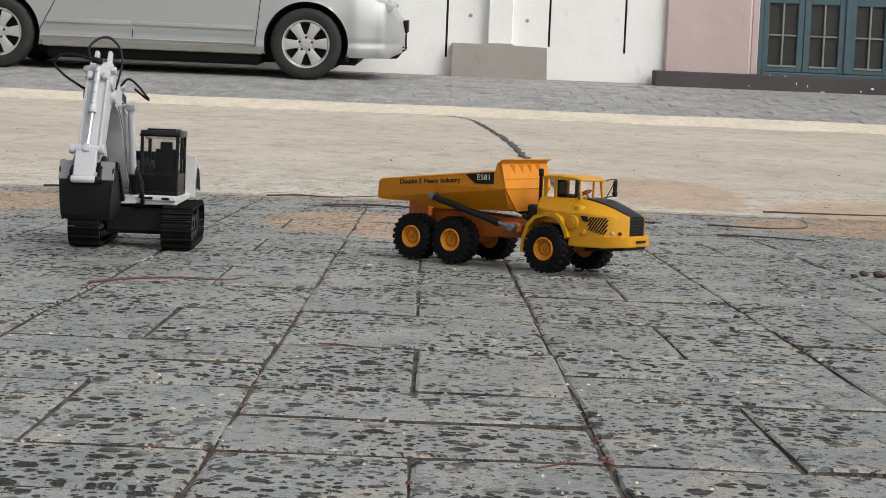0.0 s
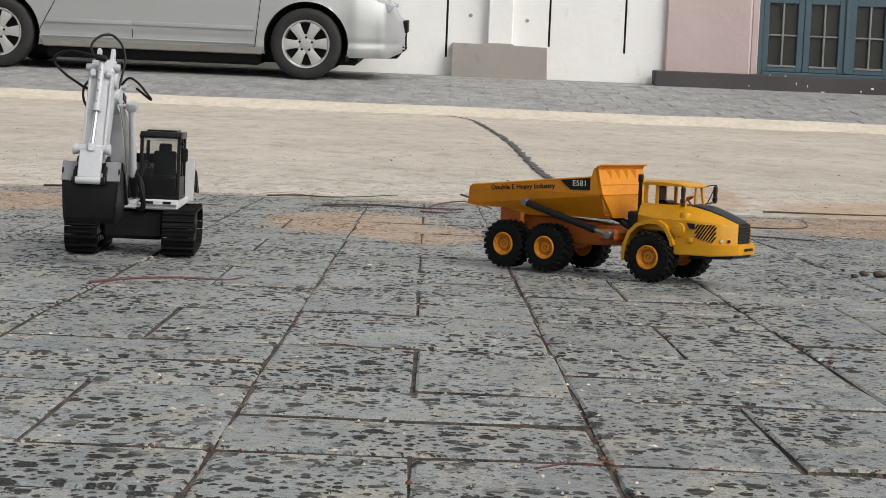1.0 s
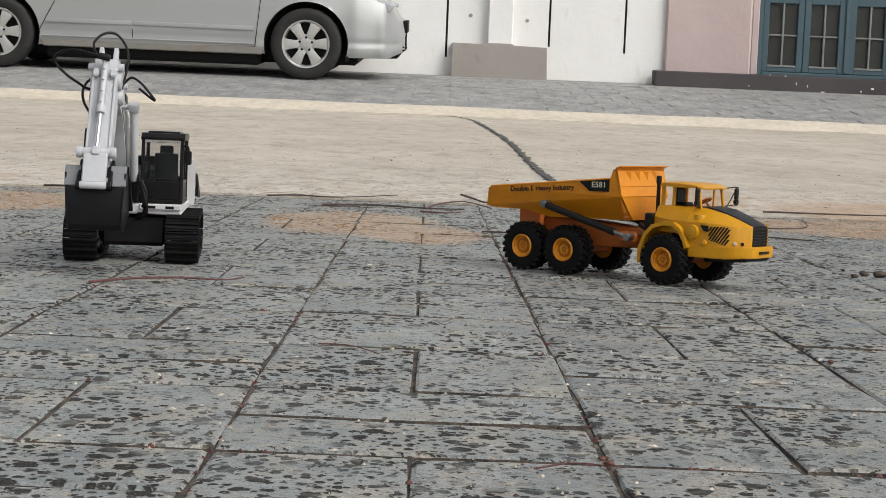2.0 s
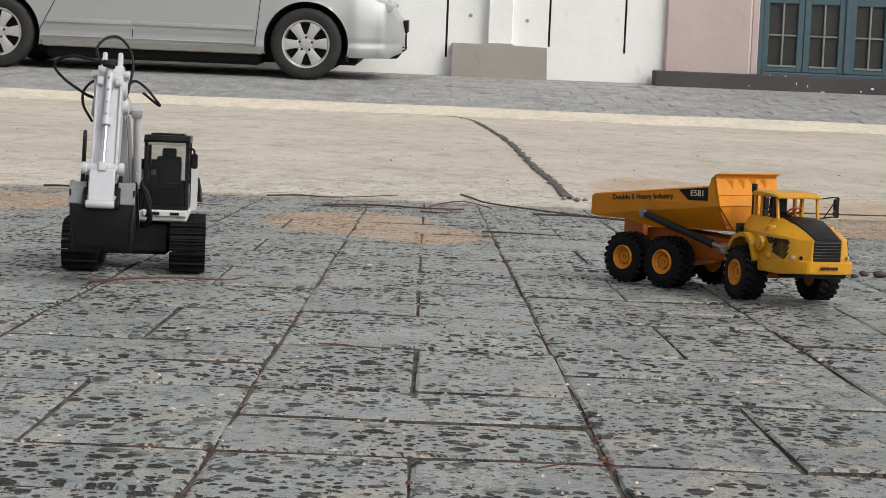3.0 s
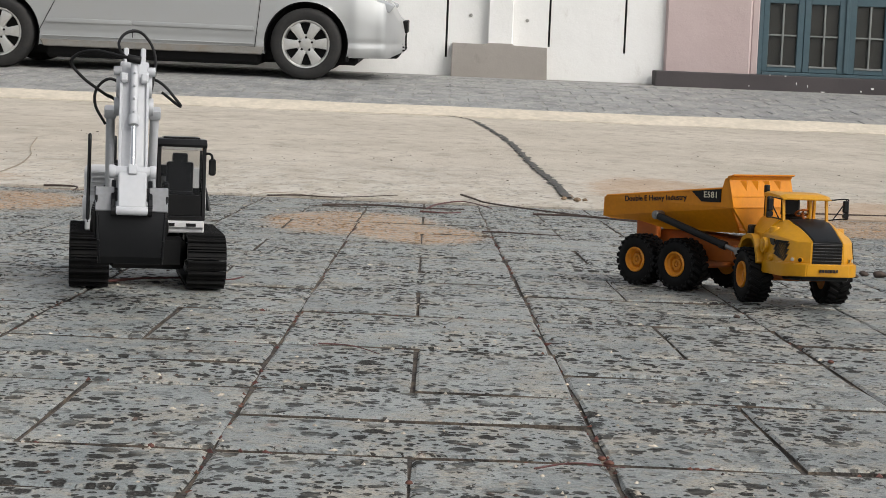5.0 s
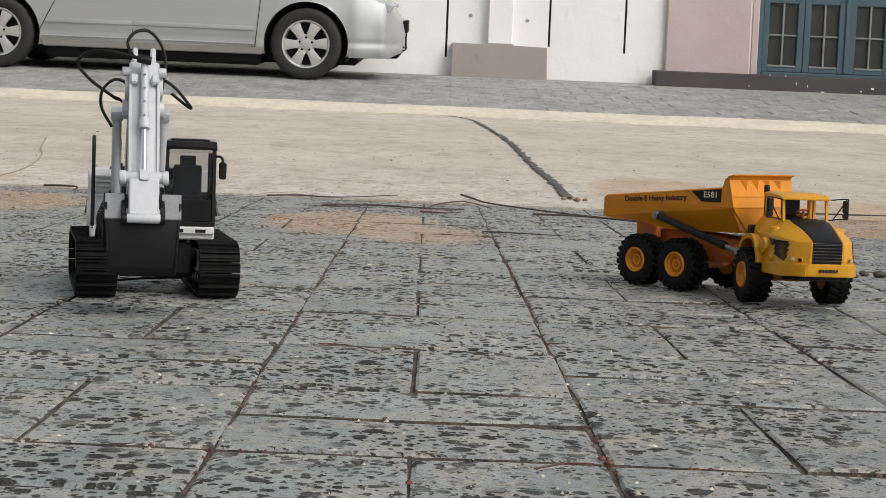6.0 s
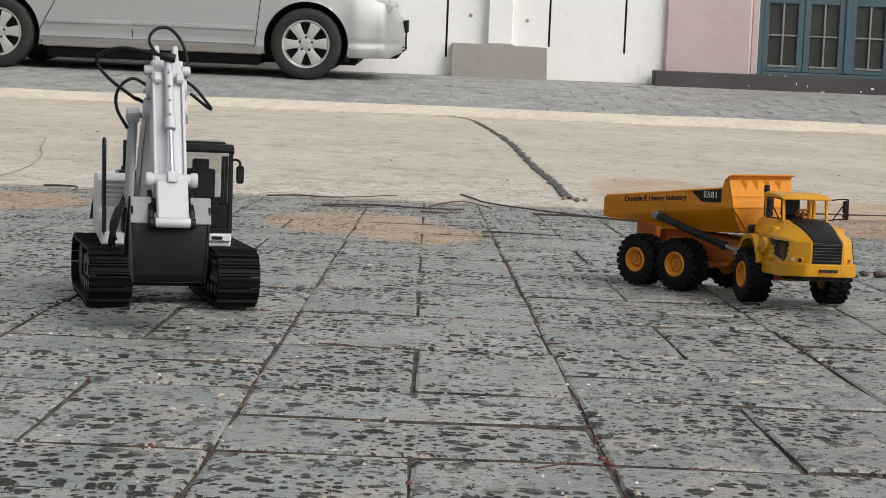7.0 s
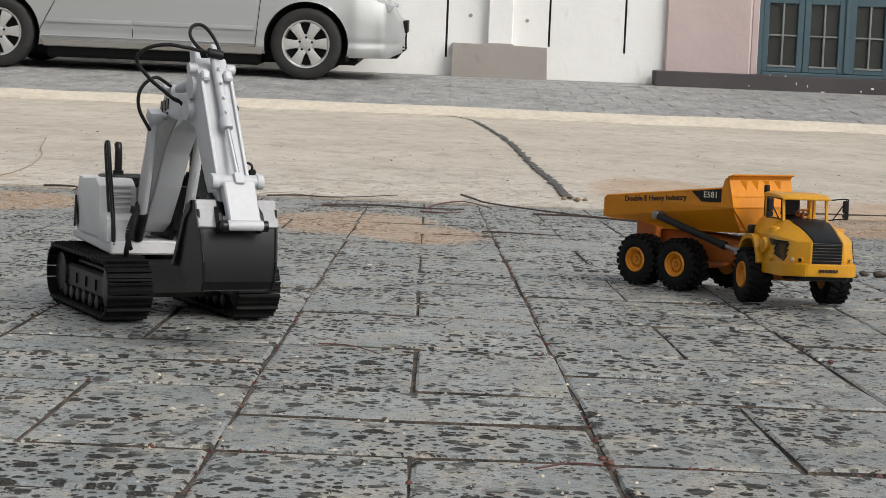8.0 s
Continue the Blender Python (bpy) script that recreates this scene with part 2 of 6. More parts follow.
M_STUB = mat("grey_wall_stub", (0.3, 0.29, 0.27), 0.9, grain=0.3, scale=60)
M_GRIT = mat("pale_grit", (0.45, 0.4, 0.33), 0.9, grain=0.4, scale=80)
M_SANDY = mat("sandy_brown_crumb", (0.24, 0.17, 0.11), 0.95, grain=0.4, scale=90, bump=0.003)
M_DUNG = mat("dark_brown_clod", (0.07, 0.05, 0.04), 0.9, grain=0.4, scale=120, bump=0.002)

M_YELLOW = mat("golden_yellow_plastic", (0.56, 0.262, 0.004), 0.34, grain=0.06, scale=180, dirt=(0.38, 0.19, 0.03), dirt_amount=0.4, dirt_scale=22, spec=0.42)
M_ORANGE = mat("orange_plastic", (0.62, 0.225, 0.005), 0.38, grain=0.06, scale=180, dirt=(0.40, 0.13, 0.015), dirt_amount=0.4, dirt_scale=20, spec=0.4)
M_DKORANGE = mat("deep_orange_plastic", (0.36, 0.095, 0.014), 0.5, grain=0.06, scale=180, dirt=(0.15, 0.075, 0.045), dirt_amount=0.4, dirt_scale=25, spec=0.3)
M_BLACK = mat("black_plastic", (0.006, 0.006, 0.0065), 0.28, grain=0.15, scale=220, dirt=(0.025, 0.023, 0.021), dirt_amount=0.3, dirt_scale=30, spec=0.26)
M_GREYBLK = mat("dark_grey_plastic", (0.0062, 0.0066, 0.0076), 0.34, grain=0.1, scale=220, dirt=(0.022, 0.0215, 0.020), dirt_amount=0.18, dirt_scale=30, spec=0.22)
M_RUBBER = mat("tyre_rubber", (0.0045, 0.0045, 0.0047), 0.6, grain=0.2, scale=240, dirt=(0.035, 0.031, 0.027), dirt_amount=0.2, dirt_scale=45, spec=0.14)
M_SILVER = mat("white_grey_plastic", (0.45, 0.46, 0.48), 0.40, grain=0.03, scale=160, dirt=(0.5, 0.49, 0.47), dirt_amount=0.3, dirt_scale=25)
M_OFFWHITE = mat("white_plastic", (0.58, 0.58, 0.58), 0.42, grain=0.03, scale=160, dirt=(0.47, 0.46, 0.44), dirt_amount=0.3, dirt_scale=25)
M_BOOMGREY = mat("mid_grey_plastic", (0.24, 0.24, 0.235), 0.42, grain=0.04, scale=160, dirt=(0.3, 0.3, 0.29), dirt_amount=0.4, dirt_scale=25)
M_CHROME = mat("chrome", (0.78, 0.78, 0.78), 0.12, 1.0, grain=0.03, scale=100)
M_RIM = mat("dull_orange_rim_plastic", (0.58, 0.215, 0.010), 0.45, grain=0.06, scale=180, dirt=(0.2, 0.09, 0.03), dirt_amount=0.5, dirt_scale=60, spec=0.35)
M_EAR = mat("scuffed_grey_plastic", (0.2, 0.205, 0.215), 0.3, grain=0.1, scale=200, dirt=(0.2, 0.2, 0.2), dirt_amount=0.5, dirt_scale=60)
M_STEEL = mat("dull_steel", (0.26, 0.26, 0.26), 0.45, 1.0, grain=0.08, scale=150)
M_HOSE = mat("black_hose", (0.007, 0.007, 0.007), 0.5, grain=0.2, scale=300, spec=0.25)
M_INK = mat("dark_brown_print", (0.016, 0.007, 0.004), 0.5)
M_PALEINK = mat("pale_print", (0.62, 0.58, 0.45), 0.5)
M_LENS = mat("headlamp_lens", (0.45, 0.42, 0.36), 0.15, coat=1.0)
M_CARLENS = mat("clear_car_lamp", (0.5, 0.52, 0.53), 0.12, 0.3, coat=0.8)
M_CARPAINT = mat("silver_car_paint", (0.40, 0.41, 0.41), 0.42, 0.4, grain=0.02, scale=300, dirt=(0.42, 0.41, 0.38), dirt_amount=0.35, dirt_scale=3, coat=0.15)
# road grime on the sill, its base colour darkened for the shade there
M_CARSILL = mat("grimed_shaded_sill", (0.25, 0.24, 0.22), 0.5, 0.3, grain=0.06, scale=60, dirt=(0.24, 0.19, 0.14), dirt_amount=0.7, dirt_scale=6)
M_CARBLACK = mat("car_black_trim", (0.008, 0.008, 0.008), 0.7, grain=0.2, scale=60, spec=0.2)
M_CARTYRE = mat("car_tyre_rubber", (0.014, 0.0138, 0.0135), 0.8, grain=0.15, scale=40, dirt=(0.06, 0.054, 0.047), dirt_amount=0.4, dirt_scale=8)
M_ALLOY = mat("silver_alloy", (0.62, 0.62, 0.6), 0.32, 0.7, grain=0.03, scale=60, dirt=(0.4, 0.38, 0.33), dirt_amount=0.4, dirt_scale=8)


def glass(name, colour, rough=0.02, alpha=0.25):
    m = bpy.data.materials.new(name)
    m.use_nodes = True
    n, l = m.node_tree.nodes, m.node_tree.links
    b = n["Principled BSDF"]
    b.inputs["Base Color"].default_value = (*colour, 1)
    b.inputs["Roughness"].default_value = rough
    b.inputs["IOR"].default_value = 1.45
    t = n.new("ShaderNodeBsdfTransparent")
    mx = n.new("ShaderNodeMixShader")
    mx.inputs[0].default_value = alpha
    l.new(t.outputs[0], mx.inputs[1])
    l.new(b.outputs[0], mx.inputs[2])
    l.new(mx.outputs[0], n["Material Output"].inputs["Surface"])
    return m


M_CARGLASS = glass("tinted_car_glass", (0.02, 0.025, 0.025), 0.03, 0.85)
M_PANE = glass("old_window_glass", (0.055, 0.055, 0.05), 0.14, 0.55)
M_CABGLASS = glass("thin_smoked_plastic", (0.03, 0.032, 0.035), 0.06, 0.22)


# ---- mesh helpers ----
def part(name, bm, material, parent=None, label="", smooth=None):
    """Link a bmesh as one mesh object, under a thing or a part."""
    me = bpy.data.meshes.new(name)
    bm.normal_update()
    bm.to_mesh(me)
    bm.free()
    me.materials.append(material)
    if smooth:
        me.shade_smooth()
        me.set_sharp_from_angle(angle=radians(smooth))
    ob = new(name, me)
    if parent:
        ob.parent = parent
    if label:
        ob["label"] = label
    return ob


def thing(name, m, label, category, group="", kind=""):
    ob = new(name)
    ob.empty_display_size = 0.02
    ob.matrix_basis = m
    return tagged(ob, label, category, group, kind)


def box(bm, x0, x1, y0, y1, z0, z1, bevel=0.0, m=None, seg=1):
    g = bmesh.ops.create_cube(bm, size=1)["verts"]
    bmesh.ops.transform(bm, verts=g, matrix=Matrix.Translation(((x0 + x1) / 2, (y0 + y1) / 2, (z0 + z1) / 2)) @ Matrix.Diagonal((x1 - x0, y1 - y0, z1 - z0, 1)))
    if bevel:
        es = list({e for v in g for e in v.link_edges})
        out = bmesh.ops.bevel(bm, geom=es, offset=bevel, segments=seg, affect="EDGES", profile=0.6)
        g = list({v for f in out["faces"] for v in f.verts} | {v for v in g if v.is_valid})
    if m:
        bmesh.ops.transform(bm, verts=g, matrix=m)
    return g


def prism(bm, pts, y0, y1, bevel=0.0, m=None, seg=1):
    """The outline pts (x, z), extruded from y0 to y1."""
    a = [bm.verts.new((x, y0, z)) for x, z in pts]
    b = [bm.verts.new((x, y1, z)) for x, z in pts]
    fs = [bm.faces.new(a), bm.faces.new(b[::-1])]
    for i in range(len(pts)):
        j = (i + 1) % len(pts)
        fs.append(bm.faces.new((a[j], a[i], b[i], b[j])))
    bmesh.ops.recalc_face_normals(bm, faces=fs)
    g = a + b
    if bevel:
        es = list({e for f in fs for e in f.edges})
        out = bmesh.ops.bevel(bm, geom=es, offset=bevel, segments=seg, affect="EDGES", profile=0.6, clamp_overlap=True)
        g = list({v for f in out["faces"] for v in f.verts} | {v for v in g if v.is_valid})
    if m:
        bmesh.ops.transform(bm, verts=g, matrix=m)
    return g


def rod(bm, p, q, r, r2=None, n=16, bevel=0.0):
    """A cylinder or cone from p to q."""
    p, q = Vector(p), Vector(q)
    d = q - p
    m = Matrix.Translation((p + q) / 2) @ d.to_track_quat("Z", "Y").to_matrix().to_4x4()
    g = bmesh.ops.create_cone(bm, cap_ends=True, segments=n, radius1=r, radius2=r if r2 is None else r2, depth=d.length)["verts"]
    if bevel:
        es = [e for e in {e for v in g for e in v.link_edges} if any(len(f.verts) > 4 for f in e.link_faces)]
        out = bmesh.ops.bevel(bm, geom=es, offset=bevel, segments=2, affect="EDGES", profile=0.6)
        g = list({v for f in out["faces"] for v in f.verts} | {v for v in g if v.is_valid})
    bmesh.ops.transform(bm, verts=g, matrix=m)


def smooth_line(pts, per=8):
    """Points along a Catmull-Rom line through pts."""
    p = [Vector(a) for a in pts]
    p = [p[0] * 2 - p[1]] + p + [p[-1] * 2 - p[-2]]
    out = []
    for i in range(1, len(p) - 2):
        for k in range(per):
            t = k / per
            out.append(0.5 * (2 * p[i] + (p[i + 1] - p[i - 1]) * t + (2 * p[i - 1] - 5 * p[i] + 4 * p[i + 1] - p[i + 2]) * t * t + (3 * p[i] - p[i - 1] - 3 * p[i + 1] + p[i + 2]) * t ** 3))
    return out + [p[-2]]


def tube(bm, pts, r, n=8, per=8, taper=1.0):
    """A round tube along a smooth line."""
    line = smooth_line(pts, per)
    rings = []
    up = Vector((0.13, 0.21, 0.97))
    for i, c in enumerate(line):
        d = (line[min(i + 1, len(line) - 1)] - line[max(i - 1, 0)]).normalized()
        u = d.cross(up).normalized()
        v = d.cross(u)
        rr = r * (1 + (taper - 1) * i / (len(line) - 1))
        rings.append([bm.verts.new(c + (u * math.cos(a) + v * math.sin(a)) * rr) for a in (2 * math.pi * k / n for k in range(n))])
    for a, b in zip(rings, rings[1:]):
        for k in range(n):
            bm.faces.new((a[k], a[(k + 1) % n], b[(k + 1) % n], b[k]))
    bm.faces.new(rings[0][::-1]), bm.faces.new(rings[-1])


def lathe(bm, profile, n=32, ring=False):
    """Turn the profile (r, along) round the Y axis; ring: close it to a hollow ring."""
    rings = []
    for r, y in profile:
        rings.append([bm.verts.new((r * math.cos(a), y, r * math.sin(a))) for a in (2 * math.pi * k / n for k in range(n))])
    fs = []
    for a, b in zip(rings, rings[1:]):
        for k in range(n):
            fs.append(bm.faces.new((a[k], a[(k + 1) % n], b[(k + 1) % n], b[k])))
    if ring:
        for k in range(n):
            fs.append(bm.faces.new((rings[-1][k], rings[-1][(k + 1) % n], rings[0][(k + 1) % n], rings[0][k])))
    if not ring and profile[0][0] > 1e-6:
        fs.append(bm.faces.new(rings[0][::-1]))
    if not ring and profile[-1][0] > 1e-6:
        fs.append(bm.faces.new(rings[-1]))
    bmesh.ops.recalc_face_normals(bm, faces=fs)


def words(name, body, size, material, parent, m, spacing=1.0, extrude=0.0002, bold=0.0):
    """Raised printing in the built-in font, turned into a mesh."""
    cu = bpy.data.curves.new(name, "FONT")
    cu.body, cu.size, cu.extrude, cu.space_character, cu.offset = body, size, extrude, spacing, bold
    cu.align_x, cu.align_y = "LEFT", "CENTER"
    tmp = new(name, cu)
    me = bpy.data.meshes.new_from_object(tmp.evaluated_get(bpy.context.evaluated_depsgraph_get()))
    bpy.data.objects.remove(tmp)
    me.materials.clear()
    me.materials.append(material)
    ob = new(name, me)
    ob.parent = parent
    ob.matrix_basis = m
    return ob


# ---- the lie of the land ----
def land(y):
    """Height of the finished surface: level paving, a road that rises gently, a kerb and a sloping pavement."""
    if y < 4.62:
        return 0.0
    if y < 12.5:
        return 0.0272 * (y - 4.62)
    if y < 12.72:
        return 0.2143 + (y - 12.5) * 0.31
    if y < 15.0:
        return 0.2825 + (y - 12.72) * 0.0888
    return 0.485 + (y - 15.0) * 0.068


def strip(name, x0, x1, ys, lift, material, nx=2, wobble=0.0, kind="structure", label="", category="", thick=0.0):
    """A sheet that follows the land."""
    bm = bmesh.new()
    rows = []
    for y in ys:
        rows.append([bm.verts.new((x0 + (x1 - x0) * i / nx, y + wobble * noise.noise((i * 0.7, y * 3, 1)), land(y) + lift + wobble * 0.15 * noise.noise((i * 1.3, y * 5, 4)))) for i in range(nx + 1)])
    for a, b in zip(rows, rows[1:]):
        for i in range(nx):
            bm.faces.new((a[i], a[i + 1], b[i + 1], b[i]))
    if thick:
        geom = bmesh.ops.extrude_face_region(bm, geom=bm.faces[:])["geom"]
        bmesh.ops.translate(bm, verts=[g for g in geom if isinstance(g, bmesh.types.BMVert)], vec=(0, 0, thick))
        bmesh.ops.recalc_face_normals(bm, faces=bm.faces[:])
    ob = part(name, bm, material)
    return tagged(ob, label, category, kind=kind)


strip("ground", -400, 400, [-60, 0, 4.62, 12.5, 12.72, 15.0, 16.9, 60, 600], -0.06, M_EARTH, 8, label="bare brown earth under the street", category="ground")
strip("paving_bed", -4.2, 4.2, [-3.0, 1.0, 2.5, 4.0, 4.63], -0.0165, M_JOINT, 8, label="dark soil bed under the stone paving", category="paving bed", thick=0.012)
strip("road", -40, 40, [4.64 + 0.262 * i for i in range(31)], -0.05, M_ROAD, 100, 0.012, label="pale sandy concrete road surface", category="road", thick=0.05)
strip("kerb", -40, 40, [12.49, 12.53, 12.6, 12.68, 12.735], -0.05, M_KERB, 200, 0.05, label="low sandy concrete kerb along the road", category="kerb", thick=0.055)
strip("pavement_bed", -40, 40, [12.74, 13.5, 14.2, 15.0, 16.0, 16.88], -0.05, M_MORTAR, 20, label="dusty mortar bed under the pavement stones", category="pavement", thick=0.044)


# ---- the house across the road ----
WALL_Y = 16.9


def wall_block(name, x0, x1, z0, z1, y0, y1, material, parent=None, label="", category="", bevel=0.01):
    bm = bmesh.new()
    box(bm, x0, x1, y0, y1, z0, z1, bevel)
    ob = part(name, bm, material, parent)
    if not parent:
        tagged(ob, label, category, kind="structure")
    return ob


def grooved_wall():
    """White wall with narrow upright slots, a slim pier and a cement block at its foot."""
    slots = [(-0.053, 0.79), (0.962, 0.93), (1.712, 0.895)]
    bm = bmesh.new()
    edges = [-14.0] + [s for x, z in slots for s in (x - 0.011, x + 0.011)] + [2.105]
    for i in range(0, len(edges), 2):
        box(bm, edges[i], edges[i + 1], WALL_Y, WALL_Y + 0.25, 0.2, 3.4)
    for x, z in slots:
        box(bm, x - 0.011, x + 0.011, WALL_Y + 0.001, WALL_Y + 0.25, 0.2, z)
        box(bm, x - 0.011, x + 0.011, WALL_Y + 0.07, WALL_Y + 0.25, z, 3.4)
    tagged(part("wall_north", bm, M_WHITE), "whitewashed lumpy plaster wall with narrow upright slots", "wall", kind="structure")
    bm = bmesh.new()
    for x, z in slots:
        box(bm, x - 0.0105, x + 0.0105, WALL_Y + 0.03, WALL_Y + 0.069, z, 3.39)
    tagged(part("trim_slots", bm, M_CARBLACK), "black weathered joint strips in the wall slots", "trim", kind="structure")
    # the pier: a proud middle band with slightly recessed flanks
    wall_block("pier", 0.352, 0.60, 0.93, 3.4, WALL_Y - 0.09, WALL_Y - 0.002, M_WHITE, label="slim whitewashed pier over a cement block", category="pier")
    bm = bmesh.new()
    prism(bm, [(0.0, 0.45), (0.955, 0.45), (0.94, 0.915), (0.61, 0.925), (0.6, 0.94), (0.35, 0.94), (0.34, 0.925), (0.005, 0.93)], WALL_Y - 0.13, WALL_Y - 0.003, 0.012, seg=2)
    tagged(part("pier_base", bm, M_GREYPL), "stained grey cement block at the foot of the pier", "plinth", kind="structure")
    bm = bmesh.new()
    for x, z in ((0.60 + 0.14, 1.18), (0.33 - 0.15, 1.21)):
        rod(bm, (x, WALL_Y - 0.02, z), (x, WALL_Y - 0.001, z), 0.012, 0.018, n=9)
    tagged(part("wall_anchor", bm, M_STUB), "grey anchor stubs in the white wall", "anchor", kind="structure")


grooved_wall()


def pink_house():
    wall_block("wall_east", 2.105, 2.955, 0.25, 3.4, WALL_Y - 0.06, WALL_Y + 0.25, M_PINK, label="dusty pink plastered wall beside the doors", category="wall", bevel=0.02)
    wall_block("trim_reveal", 2.957, 3.03, 0.74, 2.95, WALL_Y - 0.03, WALL_Y + 0.25, M_PINK, label="pink plaster reveal beside the door frame", category="trim")
    wall_block("lintel", 3.032, 4.70, 2.82, 3.4, WALL_Y - 0.06, WALL_Y + 0.25, M_PINK, label="dusty pink plastered lintel above the doors", category="lintel")
    wall_block("wall_far_east", 4.702, 14.0, 0.25, 3.4, WALL_Y - 0.06, WALL_Y + 0.25, M_PINK, label="dusty pink plastered wall", category="wall", bevel=0.02)
    bm = bmesh.new()
    prism(bm, [(0, 0.2), (0, 0.742), (0.30, 0.735), (0.30, 0.2)], 1.99, 14.0, 0.014, Matrix.Translation((0, WALL_Y - 0.06, 0)) @ Matrix(((0, 1, 0, 0), (-1, 0, 0, 0), (0, 0, 1, 0), (0, 0, 0, 1))), seg=2)
    tagged(part("door_step", bm, M_SILL), "long dark mauve step below the doors, chipped", "step", kind="structure")
    # chips of pale paint on the step's face
    bm = bmesh.new()
    for x, z, w, h in ((4.10, 0.64, 0.05, 0.03), (3.99, 0.61, 0.03, 0.025), (3.47, 0.64, 0.012, 0.04), (3.36, 0.66, 0.01, 0.04), (3.62, 0.59, 0.06, 0.015), (2.9, 0.62, 0.02, 0.01), (3.25, 0.73, 0.03, 0.012), (3.1, 0.735, 0.02, 0.01), (4.25, 0.66, 0.02, 0.03)):
        box(bm, x - w * 0.3, x + w * 0.3, WALL_Y - 0.364, WALL_Y - 0.358, z - h * 0.3, z + h * 0.3, 0.001)
    tagged(part("paint_chips", bm, M_WHITE), "splashes of white paint on the dark step", "paint chips", kind="stuff")
    # an added room behind the glass, closed; its dimness is in the dark colour
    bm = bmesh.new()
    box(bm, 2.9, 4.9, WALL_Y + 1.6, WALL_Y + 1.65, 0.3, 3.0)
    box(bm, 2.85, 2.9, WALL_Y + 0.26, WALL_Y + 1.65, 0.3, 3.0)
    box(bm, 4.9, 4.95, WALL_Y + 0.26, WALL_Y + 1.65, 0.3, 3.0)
    tagged(part("wall_room", bm, M_DIMROOM), "added room walls behind the doors, coloured dim brown", "wall", kind="structure")
    wall_block("ceiling", 2.85, 4.95, 3.0, 3.05, WALL_Y + 0.26, WALL_Y + 1.65, M_DIMROOM, label="added ceiling behind the doors, coloured dim brown", category="ceiling")
    wall_block("floor", 2.85, 4.95, 0.3, 0.7, WALL_Y + 0.26, WALL_Y + 1.65, M_DIMROOM, label="added floor behind the doors, coloured dim brown", category="floor")
    wall_block("roof", -14.2, 14.2, 3.402, 3.55, WALL_Y - 0.45, WALL_Y + 6.0, M_ROOF, label="dull flat roof sheet of the house", category="roof")


def glazed_doors():
    """Four narrow teal leaves, each with one column of panes in a grey glazing grid."""
    y = WALL_Y + 0.04
    frame_ob = thing("door_1", pose(3.032, y, 0.742), "teal painted folding glazed door with grey glazing bars", "door", kind="structure")
    bm = bmesh.new()
    box(bm, 0, 0.045, -0.03, 0.09, 0, 2.07, 0.006)
    box(bm, 1.62, 1.665, -0.03, 0.09, 0, 2.07, 0.006)
    box(bm, 0.045, 1.62, -0.03, 0.09, 2.02, 2.07, 0.006)
    box(bm, 0.045, 1.62, -0.05, 0.09, 0.0, 0.035, 0.006)
    part("door_frame", bm, M_TEAL, frame_ob)
    for x0, a, b, x1 in ((0.048, 0.108, 0.390, 0.452), (0.456, 0.52, 0.80, 0.882), (0.886, 0.972, 1.252, 1.30), (1.304, 1.352, 1.60, 1.618)):
        bm = bmesh.new()
        box(bm, x0, a, 0, 0.045, 0.04, 2.015, 0.005)
        box(bm, b, x1, 0, 0.045, 0.04, 2.015, 0.005)
        rows = ((0.088, 0.715), (0.795, 1.42), (1.50, 1.93))
        cuts = [0.04] + [z for r in rows for z in r] + [2.015]
        for i in range(0, len(cuts), 2):
            box(bm, a, b, 0.001, 0.044, cuts[i], cuts[i + 1], 0.004)
        if 0.8 < x1 < 0.9:
            box(bm, x1 - 0.02, x1 + 0.025, -0.016, 0.0, 0.045, 2.01, 0.005)
        leaf = part("leaf", bm, M_TEAL, frame_ob)
        mid = (a + b) / 2
        for z0, z1 in rows:
            zm = (z0 + z1) / 2
            bm = bmesh.new()
            box(bm, mid - 0.009, mid + 0.009, 0.004, 0.03, z0, z1, 0.002)
            box(bm, a, mid - 0.009, 0.006, 0.028, zm - 0.008, zm + 0.008, 0.002)
            box(bm, mid + 0.009, b, 0.006, 0.028, zm - 0.008, zm + 0.008, 0.002)
            box(bm, a, b, -0.006, 0.02, z0 - 0.002, z0 + 0.018, 0.003)
            part("glazing_bars", bm, M_MUNTIN, leaf, "grey painted glazing bars")
            for p0, p1, q0, q1 in ((a, mid, z0, zm), (mid, b, z0, zm), (a, mid, zm, z1), (mid, b, zm, z1)):
                bm = bmesh.new()
                box(bm, p0 + 0.001, p1 - 0.001, 0.031, 0.034, q0 + 0.001, q1 - 0.001)
                ob = part("pane", bm, M_PANE, leaf)
                ob.visible_shadow = False


pink_house()
glazed_doors()


# ---- the parked car ----
def interp(pts, x):
    for (a, p), (b, q) in zip(pts, pts[1:]):
        if x <= b:
            t = max(0.0, (x - a) / (b - a))
            t = t * t * (3 - 2 * t)
            return p + (q - p) * t
    return pts[-1][1]


